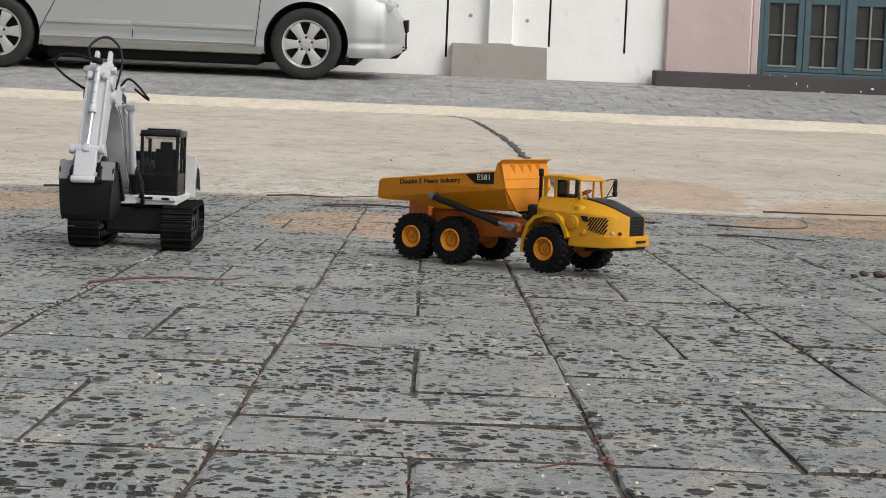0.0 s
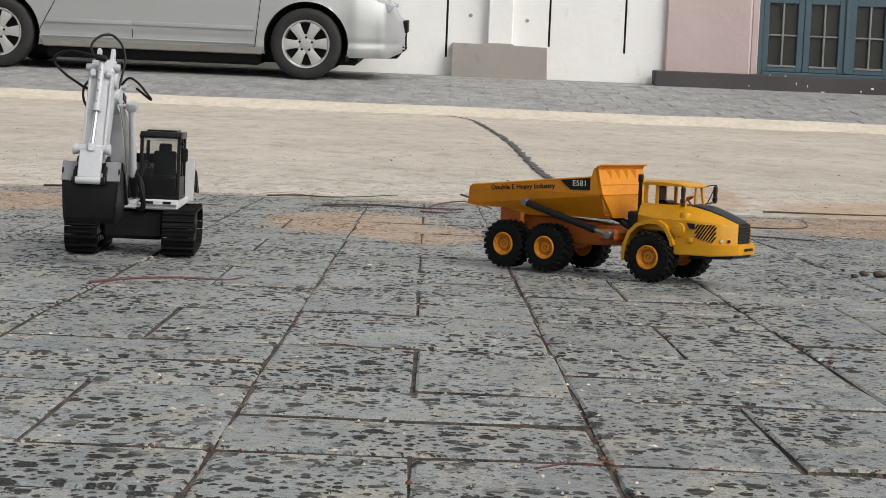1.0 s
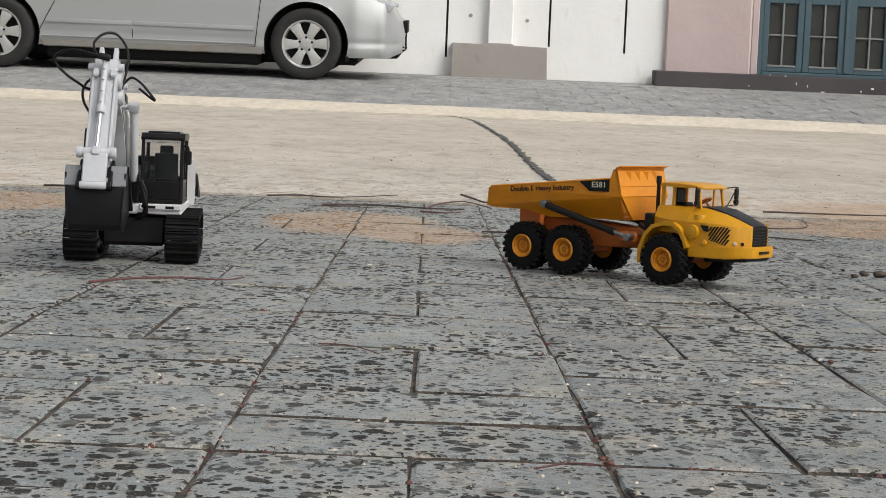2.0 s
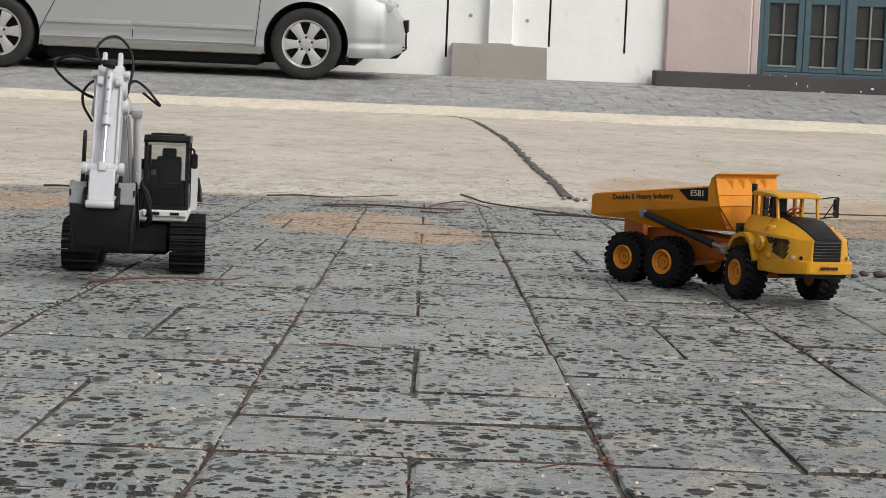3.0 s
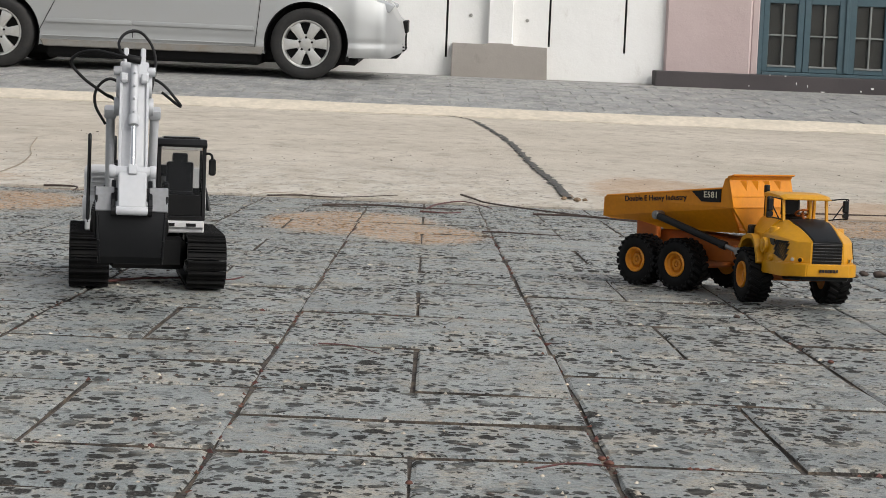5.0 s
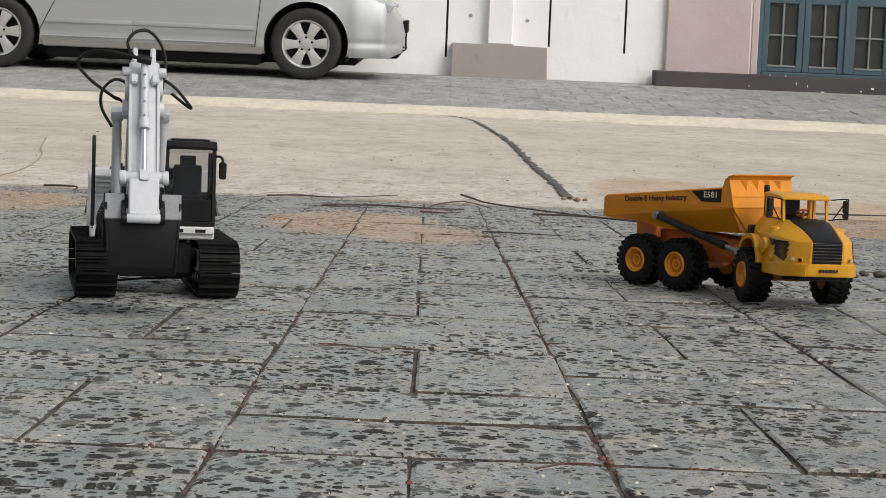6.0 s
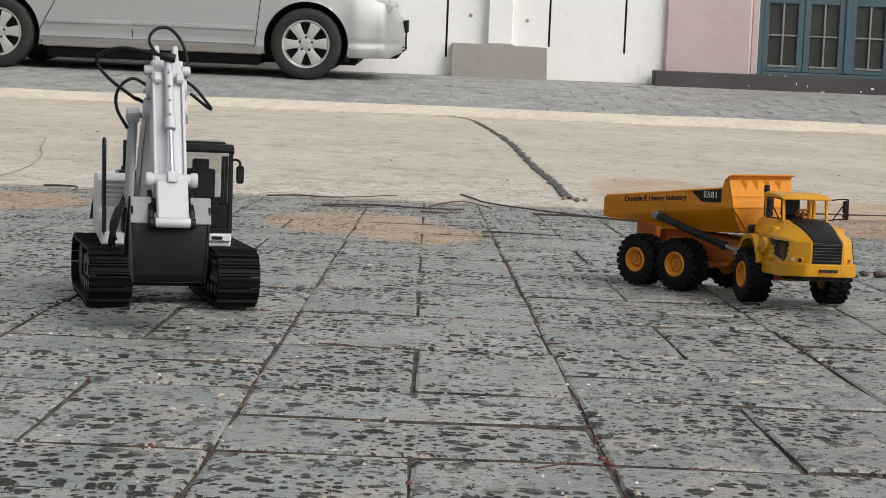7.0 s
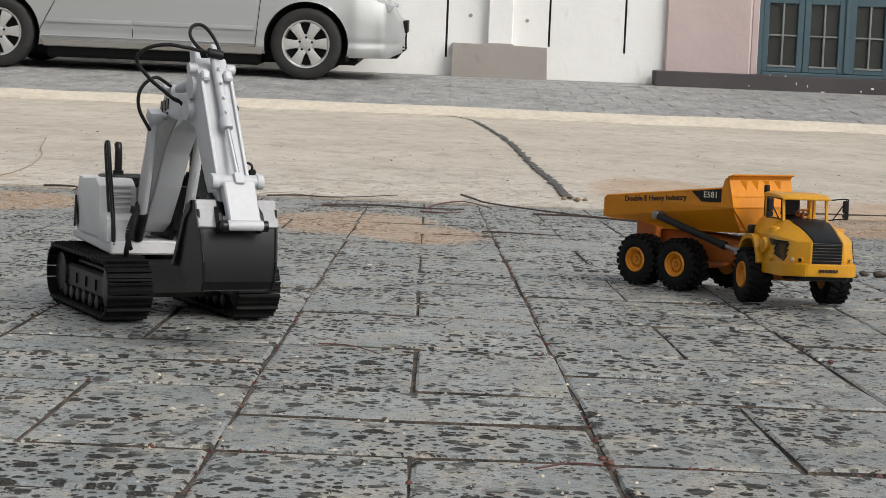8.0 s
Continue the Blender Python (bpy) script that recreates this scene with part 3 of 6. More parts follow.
def car_wheel(parent, x, y, side):
    """side -1: the wheel's face looks to -y."""
    r = 0.312
    bm = bmesh.new()
    lathe(bm, [(0.203, -0.085), (0.226, -0.098), (0.27, -0.1), (0.295, -0.092), (0.308, -0.075), (r, -0.05), (r, 0.05), (0.308, 0.075), (0.29, 0.092), (0.203, 0.085)], 48, True)
    bmesh.ops.scale(bm, vec=(1, side * -1, 1), verts=bm.verts)
    tyre = part("tyre", bm, M_CARTYRE, parent, "worn dusty black tyre", smooth=35)
    tyre.matrix_basis = pose(x, y, r)
    bm = bmesh.new()
    lathe(bm, [(0.222, -0.088), (0.218, -0.094), (0.208, -0.092), (0.2, -0.08), (0.192, -0.03), (0.19, 0.06), (0.2, 0.06), (0.215, -0.08)], 48, True)
    lathe(bm, [(0.0, -0.078), (0.03, -0.08), (0.045, -0.076), (0.085, -0.07), (0.09, -0.05), (0.0, -0.045)], 32)
    for i in range(6):
        a = 2 * math.pi * i / 6 + 0.05
        m = pose(0, 0, 0, 0, -math.degrees(a), 0)
        prism(bm, [(0.06, -0.034), (0.12, -0.040), (0.2, -0.056), (0.2, 0.056), (0.12, 0.040), (0.06, 0.034)], -0.082, -0.05, 0.008, m, seg=2)
    bmesh.ops.scale(bm, vec=(0.955, side * -1, 0.955), verts=bm.verts)
    bmesh.ops.recalc_face_normals(bm, faces=bm.faces[:])
    rim = part("rim", bm, M_ALLOY, tyre, "six-spoke silver alloy rim", smooth=35)
    bm = bmesh.new()
    lathe(bm, [(0.0, -0.02), (0.19, -0.02), (0.19, 0.05), (0.0, 0.05)], 24)
    for i in range(5):
        a = 2 * math.pi * i / 5 + 0.3
        rod(bm, (0.058 * math.cos(a), -0.085, 0.058 * math.sin(a)), (0.058 * math.cos(a), -0.06, 0.058 * math.sin(a)), 0.0105, n=8)
    bmesh.ops.scale(bm, vec=(1, side * -1, 1), verts=bm.verts)
    bmesh.ops.recalc_face_normals(bm, faces=bm.faces[:])
    part("brake_drum", bm, M_CARBLACK, tyre)


def parked_car():
    """A silver hatchback; x runs to its nose, the near side is -y. Wheelbase 2.70 m."""
    WB = 2.70
    car = thing("car", pose(-1.278, 15.80, 0.5330, 3.9, 0, 0.1), "silver four-door car parked on the sloping pavement, grimy sills", "car")
    arches = [(0.0, 0.368), (-WB, 0.368)]
    top = [(-3.62, 0.75), (-3.55, 0.98), (-3.3, 1.12), (-2.6, 1.38), (-1.7, 1.49), (-1.1, 1.45), (-0.55, 1.2), (-0.1, 0.97), (0.35, 0.87), (0.68, 0.73), (0.83, 0.55), (0.855, 0.42)]
    half = [(-3.62, 0.6), (-3.45, 0.76), (-2.7, 0.85), (-1.3, 0.862), (0.0, 0.853), (0.4, 0.81), (0.65, 0.72), (0.8, 0.55), (0.855, 0.36)]
    low = [(-3.62, 0.36), (-3.3, 0.22), (-2.5, 0.215), (-0.5, 0.215), (0.35, 0.205), (0.7, 0.205), (0.855, 0.26)]
    NX, NV = 150, 46
    bm, panes = bmesh.new(), {-1: bmesh.new(), 1: bmesh.new()}

    def section(x, v):
        zt, h, zl = interp(top, x), interp(half, x), interp(low, x)
        belt = min(0.93, zt * 0.93)
        if v < 0.55:
            s = v / 0.55
            z = zl + (belt - zl) * s
            inset = 0.028 * (1 - min(1, s / 0.16)) ** 2 + 0.045 * max(0, (s - 0.55) / 0.45) ** 1.8 + 0.012 * math.exp(-((z - 0.335) / 0.025) ** 2)
            return h - inset, z
        s = (v - 0.55) / 0.45
        a = s * math.pi / 2
        return (h - 0.045) * math.cos(a) ** 0.62 if s < 1 else 0.0, belt + (zt - belt) * math.sin(a) ** 0.9

    for sgn in (-1, 1):
        grid = []
        for i in range(NX + 1):
            x = -3.62 + 4.475 * i / NX
            col = []
            for j in range(NV + 1):
                y, z = section(x, j / NV)
                xx = x
                for ax, ar in arches:
                    dx, dz = xx - ax, z - 0.312
                    d = math.hypot(dx, dz)
                    if d < ar and z < 0.75 and j / NV < 0.56:
                        if d > ar - 0.05 and d > 0:
                            xx, z = ax + dx * ar / d, 0.312 + dz * ar / d
                        else:
                            xx = None
                            break
                col.append(None if xx is None else (xx, sgn * y, z))
            grid.append(col)
        verts = {}
        def v_at(b, i, j):
            key = (id(b), i, j)
            if key not in verts:
                verts[key] = b.verts.new(grid[i][j])
            return verts[key]
        for i in range(NX):
            for j in range(NV):
                if None in (grid[i][j], grid[i + 1][j], grid[i + 1][j + 1], grid[i][j + 1]):
                    continue
                x = -3.62 + 4.475 * (i + 0.5) / NX
                win = 0.575 < (j + 0.5) / NV < 0.79 and -2.95 < x < -0.35 and abs(x + 1.55) > 0.045
                b = panes[sgn] if win else bm
                q = (v_at(b, i, j), v_at(b, i + 1, j), v_at(b, i + 1, j + 1), v_at(b, i, j + 1))
                try:
                    b.faces.new(q if sgn < 0 else q[::-1])
                except ValueError:
                    pass
    for b in (bm, panes[-1], panes[1]):
        bmesh.ops.remove_doubles(b, verts=b.verts, dist=0.0005)
    body = part("body", bm, M_CARPAINT, car, smooth=40)
    for b in panes.values():
        part("side_window", b, M_CARGLASS, car, "dark tinted side glass", smooth=40)
    # black wheel housings and underside, hung low to stand in for shade beneath
    bm = bmesh.new()
    box(bm, -3.4, -2.7 - 0.37, -0.7, 0.7, 0.26, 0.6)
    box(bm, -2.7 + 0.40, -0.40, -0.78, 0.78, 0.108, 0.5, 0.03)
    box(bm, 0.37, 0.62, -0.6, 0.6, 0.22, 0.5)
    box(bm, -3.2, 0.45, -0.6, 0.6, 0.13, 0.75, 0.03)
    part("underbody", bm, M_CARBLACK, car)
    for ax, ar in arches:
        for s in (-1, 1):
            bm = bmesh.new()
            lip = []
            for k in range(29):
                a = math.pi * (k / 28) * 1.16 - 0.08 * math.pi
                for r, y in ((ar + 0.002, 0.845), (ar - 0.006, 0.842), (ar - 0.006, 0.55)):
                    lip.append(bm.verts.new((ax + r * math.cos(a), s * y, 0.312 + r * math.sin(a))))
            for k in range(28):
                for q in range(2):
                    i0 = k * 3 + q
                    bm.faces.new((lip[i0], lip[i0 + 1], lip[i0 + 4], lip[i0 + 3]))
            part("wheel_housing", bm, M_CARBLACK, car)
    for s in (-1, 1):
        bm = bmesh.new()
        prism(bm, [(-2.3, 0.205), (-0.385, 0.205), (-0.36, 0.275), (-2.33, 0.265)], -0.012, 0.012, 0.008)
        part("sill", bm, M_CARSILL, car, "grime-stained sill with shade in its colour").location = (0, s * 0.845, 0)
        # door gaps and moulding
        bm = bmesh.new()
        bm.free()
        for x0, x1, z0, z1 in ((-1.515, -1.52, 0.30, 0.93), (-0.445, -0.40, 0.27, 0.72), (-2.34, -2.2, 0.33, 0.6)):
            bm = bmesh.new()
            prism(bm, [(x0 - 0.0025, z0), (x0 + 0.0025, z0), (x1 + 0.0025, z1), (x1 - 0.0025, z1)], -0.003, 0.006)
            part("door_gap", bm, M_CARBLACK, car).location = (0, s * 0.8575, 0)
        for x0, x1 in ((-2.27, -1.524), (-1.512, -0.458)):
            bm = bmesh.new()
            prism(bm, [(x0, 0.412), (x1, 0.412), (x1 + 0.003, 0.450), (x0, 0.450)], -0.010, 0.010, 0.008, seg=2)
            part("side_moulding", bm, M_CARPAINT, car, smooth=40).location = (0, s * 0.862, 0)
        bm = bmesh.new()
        prism(bm, [(-2.31, 0.292), (-0.45, 0.292), (-0.45, 0.302), (-2.31, 0.302)], -0.006, 0.008, 0.003)
        part("sill_crease", bm, M_CARPAINT, car).location = (0, s * 0.862, 0)
        bm = bmesh.new()
        prism(bm, [(0.42, 0.66), (0.72, 0.61), (0.77, 0.68), (0.50, 0.78)], -0.03, 0.03, 0.02, seg=2)
        part("headlamp", bm, M_CARLENS, car, "clear headlamp").location = (0, s * 0.63, 0)
        for ax in (0.0, -WB):
            car_wheel(car, ax, s * 0.765, s)
    bm = bmesh.new()
    box(bm, 0.83, 0.875, -0.26, 0.26, 0.43, 0.54, 0.006)
    part("number_plate", bm, M_CARBLACK, car, "dark plate on the nose")
    bm = bmesh.new()
    for k in range(5):
        box(bm, 0.78 - k * 0.006, 0.86 - k * 0.01, -0.42, 0.42, 0.27 + k * 0.028, 0.285 + k * 0.028, 0.004)
    part("lower_grille", bm, M_CARBLACK, car)
    bm = bmesh.new()
    prism(bm, [(0.36, 0.205), (0.4, 0.19), (0.80, 0.205), (0.81, 0.235), (0.36, 0.24)], -0.5, 0.5, 0.01)
    prism(bm, [(0.345, 0.17), (0.37, 0.17), (0.375, 0.24), (0.345, 0.24)], -0.79, 0.79)
    part("air_dam", bm, M_CARBLACK, car)


parked_car()


# ---- the toy dump truck ----
R_W = 0.0385          # wheel radius
BOGIE = 0.079         # between the two rear axles
JOINT_X = 0.2118      # where the tractor hinges on the rear frame
FRONT_X = 0.0528      # from the hinge to the front axle


def toy_tyre_mesh():
    bm = bmesh.new()
    lathe(bm, [(0.0185, -0.0150), (0.022, -0.0168), (0.031, -0.0168), (0.0352, -0.0145), (0.0362, -0.010), (0.0362, 0.010), (0.0352, 0.0145), (0.031, 0.0168), (0.0185, 0.0150)], 36, True)
    for i in range(22):
        for s in (-1, 1):
            a = 360 * (i + (0.5 if s > 0 else 0)) / 22
            m = pose(0, 0, 0, 0, a, 0) @ pose(0.0363, s * 0.0085, 0, 0, 0, 0) @ pose(0, 0, 0, s * 28, 0, 0)
            box(bm, -0.0016, 0.0023, -0.0082, 0.0082, -0.0026, 0.0026, 0.0006, m)
            m = pose(0, 0, 0, 0, a, 0) @ pose(0.0335, s * 0.0152, 0, 0, 0, s * 40)
            box(bm, -0.0032, 0.0032, -0.0016, 0.0016, -0.0022, 0.0022, 0.0005, m)
    return bm


def toy_rim_mesh(side):
    bm = bmesh.new()
    lathe(bm, [(0.0, -0.010), (0.004, -0.010), (0.0045, -0.012), (0.008, -0.0122), (0.0088, -0.010), (0.0115, -0.0085), (0.0128, -0.0120), (0.0148, -0.0135), (0.0160, -0.0176), (0.0176, -0.0180), (0.0187, -0.0165), (0.0187, 0.014), (0.0, 0.014)], 36)
    for i in range(8):
        a = 2 * math.pi * i / 8
        rod(bm, (0.0098 * math.cos(a), -0.0112, 0.0098 * math.sin(a)), (0.0098 * math.cos(a), -0.008, 0.0098 * math.sin(a)), 0.0011, n=6)
    rod(bm, (0, -0.0128, 0), (0, -0.009, 0), 0.0022, n=6)
    bmesh.ops.scale(bm, vec=(1, -side, 1), verts=bm.verts)
    bmesh.ops.recalc_face_normals(bm, faces=bm.faces[:])
    return bm


WHEELS = []           # (object, its place in its parent)


def toy_wheel(parent, x, y, side, nested):
    tyre = part("tyre", toy_tyre_mesh(), M_RUBBER, parent, "chunky black rubber tyre", smooth=30)
    rim = part("rim", toy_rim_mesh(side), M_RIM, tyre if nested else parent, "orange-yellow wheel rim", smooth=30)
    WHEELS.append((tyre, x, y))
    if not nested:
        WHEELS.append((rim, x, y))


def dump_bed(truck):
    bm = bmesh.new()
    T = 0.0032
    # side walls lean outwards a little
    rim = [(-0.066, 0.130), (0.146, 0.1545), (0.150, 0.169), (0.156, 0.1705), (0.165, 0.128)]
    foot = [(-0.078, 0.0985), (-0.062, 0.0955), (-0.012, 0.096), (0.03, 0.0865), (0.152, 0.0905)]
    # the lower side panels slope in, more so towards the front
    low = lambda x, z: 0.0655 if z > 0.128 else 0.0655 - (0.128 - z) * (0.25 + 0.62 * min(1, max(0, (x + 0.07) / 0.22)))
    # floor and front wall
    prism(bm, [(-0.073, 0.0975), (-0.012, 0.097), (0.03, 0.0868), (0.160, 0.0905), (0.160, 0.094), (0.03, 0.0905), (-0.012, 0.101), (-0.073, 0.101)], -0.029, 0.029)
    w = [(0.0655, 0.170), (0.0655, 0.128), (0.031, 0.091), (-0.031, 0.091), (-0.0655, 0.128), (-0.0655, 0.170)]
    a = [bm.verts.new((0.157 + (0.010 if z < 0.16 else 0), y, z)) for y, z in w]
    b = [bm.verts.new((0.153 + (0.010 if z < 0.16 else 0), y, z)) for y, z in w]
    for i in range(6):
        j = (i + 1) % 6
        bm.faces.new((a[i], a[j], b[j], b[i]))
    for q in ((0, 1, 4, 5), (1, 2, 3, 4)):
        bm.faces.new([a[i] for i in q]), bm.faces.new([b[i] for i in q[::-1]])
    # curled lip over the cab
    prism(bm, [(0.152, 0.166), (0.157, 0.166), (0.160, 0.1725), (0.1645, 0.1735), (0.1645, 0.176), (0.160, 0.1745), (0.154, 0.173)], -0.0655, 0.0655, 0.0008)
    bmesh.ops.recalc_face_normals(bm, faces=bm.faces[:])
    bed = part("dump_bed", bm, M_ORANGE, truck, "orange tipping bed with dark lettering")
    for s in (-1, 1):
        bm = bmesh.new()
        crease = [(-0.0705, 0.1275), (0.162, 0.1275)]
        for face in (rim + crease[::-1], [crease[0], crease[1]] + foot[::-1]):
            outer = [bm.verts.new((x, s * low(x, z), z)) for x, z in face]
            inner = [bm.verts.new((x, s * (low(x, z) - T), z)) for x, z in face]
            fs = [bm.faces.new(outer), bm.faces.new(inner[::-1])]
            for i in range(len(face)):
                j = (i + 1) % len(face)
                fs.append(bm.faces.new((outer[i], outer[j], inner[j], inner[i])))
            bmesh.ops.recalc_face_normals(bm, faces=fs)
        part("side_wall", bm, M_ORANGE, bed)
        bm = bmesh.new()
        rod(bm, (-0.066, s * 0.0645, 0.130), (0.146, s * 0.0645, 0.1545), 0.0018, n=8)
        part("rolled_rim", bm, M_ORANGE, bed)
    # two ribs across the front wall
    for x, z in ((0.1668, 0.1285), (0.1628, 0.1440)):
        bm = bmesh.new()
        box(bm, x - 0.002, x + 0.0012, -0.0640, 0.0640, z - 0.0009, z + 0.0009, 0.0004)
        part("front_rib", bm, M_ORANGE, bed)
    # pointed dents under the lip
    for y in (-0.036, -0.012, 0.012, 0.036):
        bm = bmesh.new()
        p = [bm.verts.new(v) for v in ((0.1575, y - 0.009, 0.1665), (0.1575, y + 0.009, 0.1665), (0.1612, y + 0.003, 0.150), (0.1625, y, 0.1665))]
        for q in ((0, 1, 2), (0, 3, 1), (1, 3, 2), (2, 3, 0)):
            bm.faces.new([p[i] for i in q])
        bmesh.ops.recalc_face_normals(bm, faces=bm.faces[:])
        part("dent", bm, M_ORANGE, bed)
    # black plates and printing on both sides
    for s in (-1, 1):
        bm = bmesh.new()
        prism(bm, [(0.094, 0.1475), (0.145, 0.1535), (0.145, 0.1345), (0.112, 0.1335)], -0.0006, 0.0006)
        ob = part("plate", bm, M_BLACK, bed, "black plate with a model number")
        ob.location = (0, s * 0.0662, 0)
        turn = pose(0.115, s * 0.0668, 0.1435, 90, 0, 0) if s < 0 else pose(0.142, s * 0.0668, 0.1435, 90, 0, 180)
        words("model_number", "E581", 0.0122, M_PALEINK, bed, turn @ pose(0, 0, 0, 0, 0, 2.0 * -s), 1.05, bold=0.00015)
        turn = pose(-0.030, s * 0.0660, 0.1275, 90, 0, 0) if s < 0 else pose(0.084, s * 0.0658, 0.1285, 90, 0, 180)
        words("lettering", "Double E Heavy Industry", 0.0113, M_INK, bed, turn @ pose(0, 0, 0, 0, 0, 5.0 * -s), 1.0, bold=0.0002)
    # the bed is a little longer and wider than its lettering
    for ob in [bed] + list(bed.children):
        for v in ob.data.vertices:
            w = ob.matrix_basis @ v.co
            w.x, w.y = w.x * 1.07 + 0.002, w.y * 1.06
            v.co = ob.matrix_basis.inverted() @ w
    return bed


def toy_truck():
    truck = thing("toy_dump_truck", pose(0, 2.6, 0), "yellow and orange toy articulated dump truck with black tyres", "toy truck")
    # rear frame
    bm = bmesh.new()
    prism(bm, [(-0.030, 0.070), (-0.030, 0.050), (0.02, 0.044), (0.10, 0.044), (0.15, 0.046), (JOINT_X + 0.006, 0.050), (JOINT_X + 0.006, 0.070), (0.175, 0.078), (0.10, 0.083), (0.02, 0.086), (-0.02, 0.082)], -0.024, 0.024, 0.002)
    box(bm, -0.012, 0.012, -0.048, 0.048, 0.032, 0.046, 0.003)
    box(bm, BOGIE - 0.012, BOGIE + 0.012, -0.048, 0.048, 0.032, 0.046, 0.003)
    box(bm, 0.165, 0.200, -0.054, 0.054, 0.056, 0.074, 0.004)
    part("rear_frame", bm, M_DKORANGE, truck, "deep orange rear chassis frame")
    for s in (-1, 1):
        bm = bmesh.new()
        box(bm, -0.030, 0.012, s * 0.036 - 0.006, s * 0.036 + 0.006, 0.070, 0.099, 0.002)
        part("bed_hinge", bm, M_DKORANGE, truck)
    dump_bed(truck)
    for s in (-1, 1):
        bm = bmesh.new()
        rod(bm, (0.046, s * 0.0765, 0.1072), (0.166, s * 0.0665, 0.0735), 0.0055, n=16, bevel=0.001)
        rod(bm, (0.158, s * 0.0672, 0.0757), (0.168, s * 0.0663, 0.0729), 0.0064, n=16, bevel=0.001)
        ram = part("tipping_ram", bm, M_BLACK, truck, "black tipping cylinder", smooth=40)
        bm = bmesh.new()
        rod(bm, (0.166, s * 0.0665, 0.0735), (0.188, s * 0.064, 0.0672), 0.0034, n=12)
        part("piston_rod", bm, M_STEEL, ram, "dull metal piston rod", smooth=40)
        for x, y0, y1, z, r in ((0.190, 0.050, 0.0685, 0.0668, 0.0062), (0.0415, 0.064, 0.0805, 0.1085, 0.0064)):
            bm = bmesh.new()
            rod(bm, (x, s * y0, z), (x, s * y1, z), r, n=18, bevel=0.0014)
            rod(bm, (x, s * y1, z), (x, s * (y1 + 0.0012), z), r * 0.45, n=6)
            part("ram_pin", bm, M_STEEL, ram, "dull metal pin", smooth=40)
        toy_wheel(truck, 0.0, s * 0.0575, s, True)
        toy_wheel(truck, BOGIE, s * 0.0575, s, True)
    bm = bmesh.new()
    rod(bm, (JOINT_X - 0.002, 0, 0.048), (JOINT_X - 0.002, 0, 0.078), 0.012, n=16)
    part("hinge_pin", bm, M_YELLOW, truck)
    # ---- tractor, with its origin on the ground under the hinge; f is the front axle
    f = FRONT_X
    bm = bmesh.new()
    # chassis, skirt and side body
    prism(bm, [(-0.010, 0.046), (-0.010, 0.078), (f - 0.03, 0.098), (f + 0.03, 0.100), (f + 0.06, 0.100), (f + 0.06, 0.044), (f - 0.02, 0.044)], -0.026, 0.026, 0.003)
    tractor = part("tractor", bm, M_YELLOW, truck, "golden-yellow tractor body")
    # bumper wraps round the nose
    bm = bmesh.new()
    half = [(f + 0.036, 0.0585), (f + 0.1155, 0.0535), (f + 0.148, 0.0430), (f + 0.1625, 0.0300)]
    out = [(x, -y) for x, y in half] + [(f + 0.1665, 0.0)] + [(x, y) for x, y in half[::-1]]
    half = [(f + 0.036, 0.0500), (f + 0.112, 0.0450), (f + 0.140, 0.0360), (f + 0.150, 0.0250)]
    inn = [(x, -y) for x, y in half] + [(f + 0.153, 0.0)] + [(x, y) for x, y in half[::-1]]
    zs = lambda x: (0.0455 + max(0, (x - f - 0.10)) * 0.06, 0.0640 + max(0, (x - f - 0.06)) * 0.02)
    ring = []
    for (ox, oy), (ix, iy) in zip(out, inn):
        lo, hi = zs(ox)
        ring.append([bm.verts.new(p) for p in ((ox, oy, lo), (ox, oy, hi), (ix, iy, hi), (ix, iy, lo))])
    for p, q in zip(ring, ring[1:]):
        for i in range(4):
            bm.faces.new((p[i], p[(i + 1) % 4], q[(i + 1) % 4], q[i]))
    bm.faces.new(ring[0]), bm.faces.new(ring[-1][::-1])
    bmesh.ops.recalc_face_normals(bm, faces=bm.faces[:])
    bmesh.ops.bevel(bm, geom=bm.edges[:], offset=0.0014, segments=2, affect="EDGES", clamp_overlap=True)
    part("bumper", bm, M_YELLOW, tractor, smooth=40)
    bm = bmesh.new()
    prism(bm, [(f + 0.05, 0.038), (f + 0.05, 0.050), (f + 0.156, 0.052), (f + 0.150, 0.043)], -0.033, 0.033, 0.002)
    part("belly_plate", bm, M_BLACK, tractor)
    bm = bmesh.new()
    for k in range(7):
        box(bm, f + 0.1662, f + 0.1688, -0.013 + k * 0.0038, -0.0105 + k * 0.0038, 0.0555, 0.0595)
    part("plate_marks", bm, M_INK, tractor, "small dark printed bars")
    # hood
    bm = bmesh.new()
    top = [(f + 0.046, 0.0275, 0.1205), (f + 0.075, 0.0275, 0.1175), (f + 0.110, 0.0250, 0.1095), (f + 0.146, 0.0225, 0.0990), (f + 0.154, 0.0218, 0.0955)]
    rows = []
    for x, w, z in top:
        rows.append([bm.verts.new(p) for p in ((x, -w, z - 0.016), (x, -w, z - 0.003), (x, -w + 0.004, z), (x, 0, z + 0.0012), (x, w - 0.004, z), (x, w, z - 0.003), (x, w, z - 0.016))])
    for p, q in zip(rows, rows[1:]):
        for i in range(6):
            bm.faces.new((p[i], p[i + 1], q[i + 1], q[i]))
    bm.faces.new(rows[0][::-1]), bm.faces.new(rows[-1])
    bmesh.ops.recalc_face_normals(bm, faces=bm.faces[:])
    part("hood", bm, M_GREYBLK, tractor, "dark grey sloping hood", smooth=30)
    bm = bmesh.new()
    box(bm, f + 0.140, f + 0.1545, -0.0218, 0.0218, 0.062, 0.0945, 0.0015)
    for k in range(7):
        z = 0.0645 + k * 0.0042
        box(bm, f + 0.154, f + 0.1572, -0.0205, 0.0205, z, z + 0.0018, 0.0004)
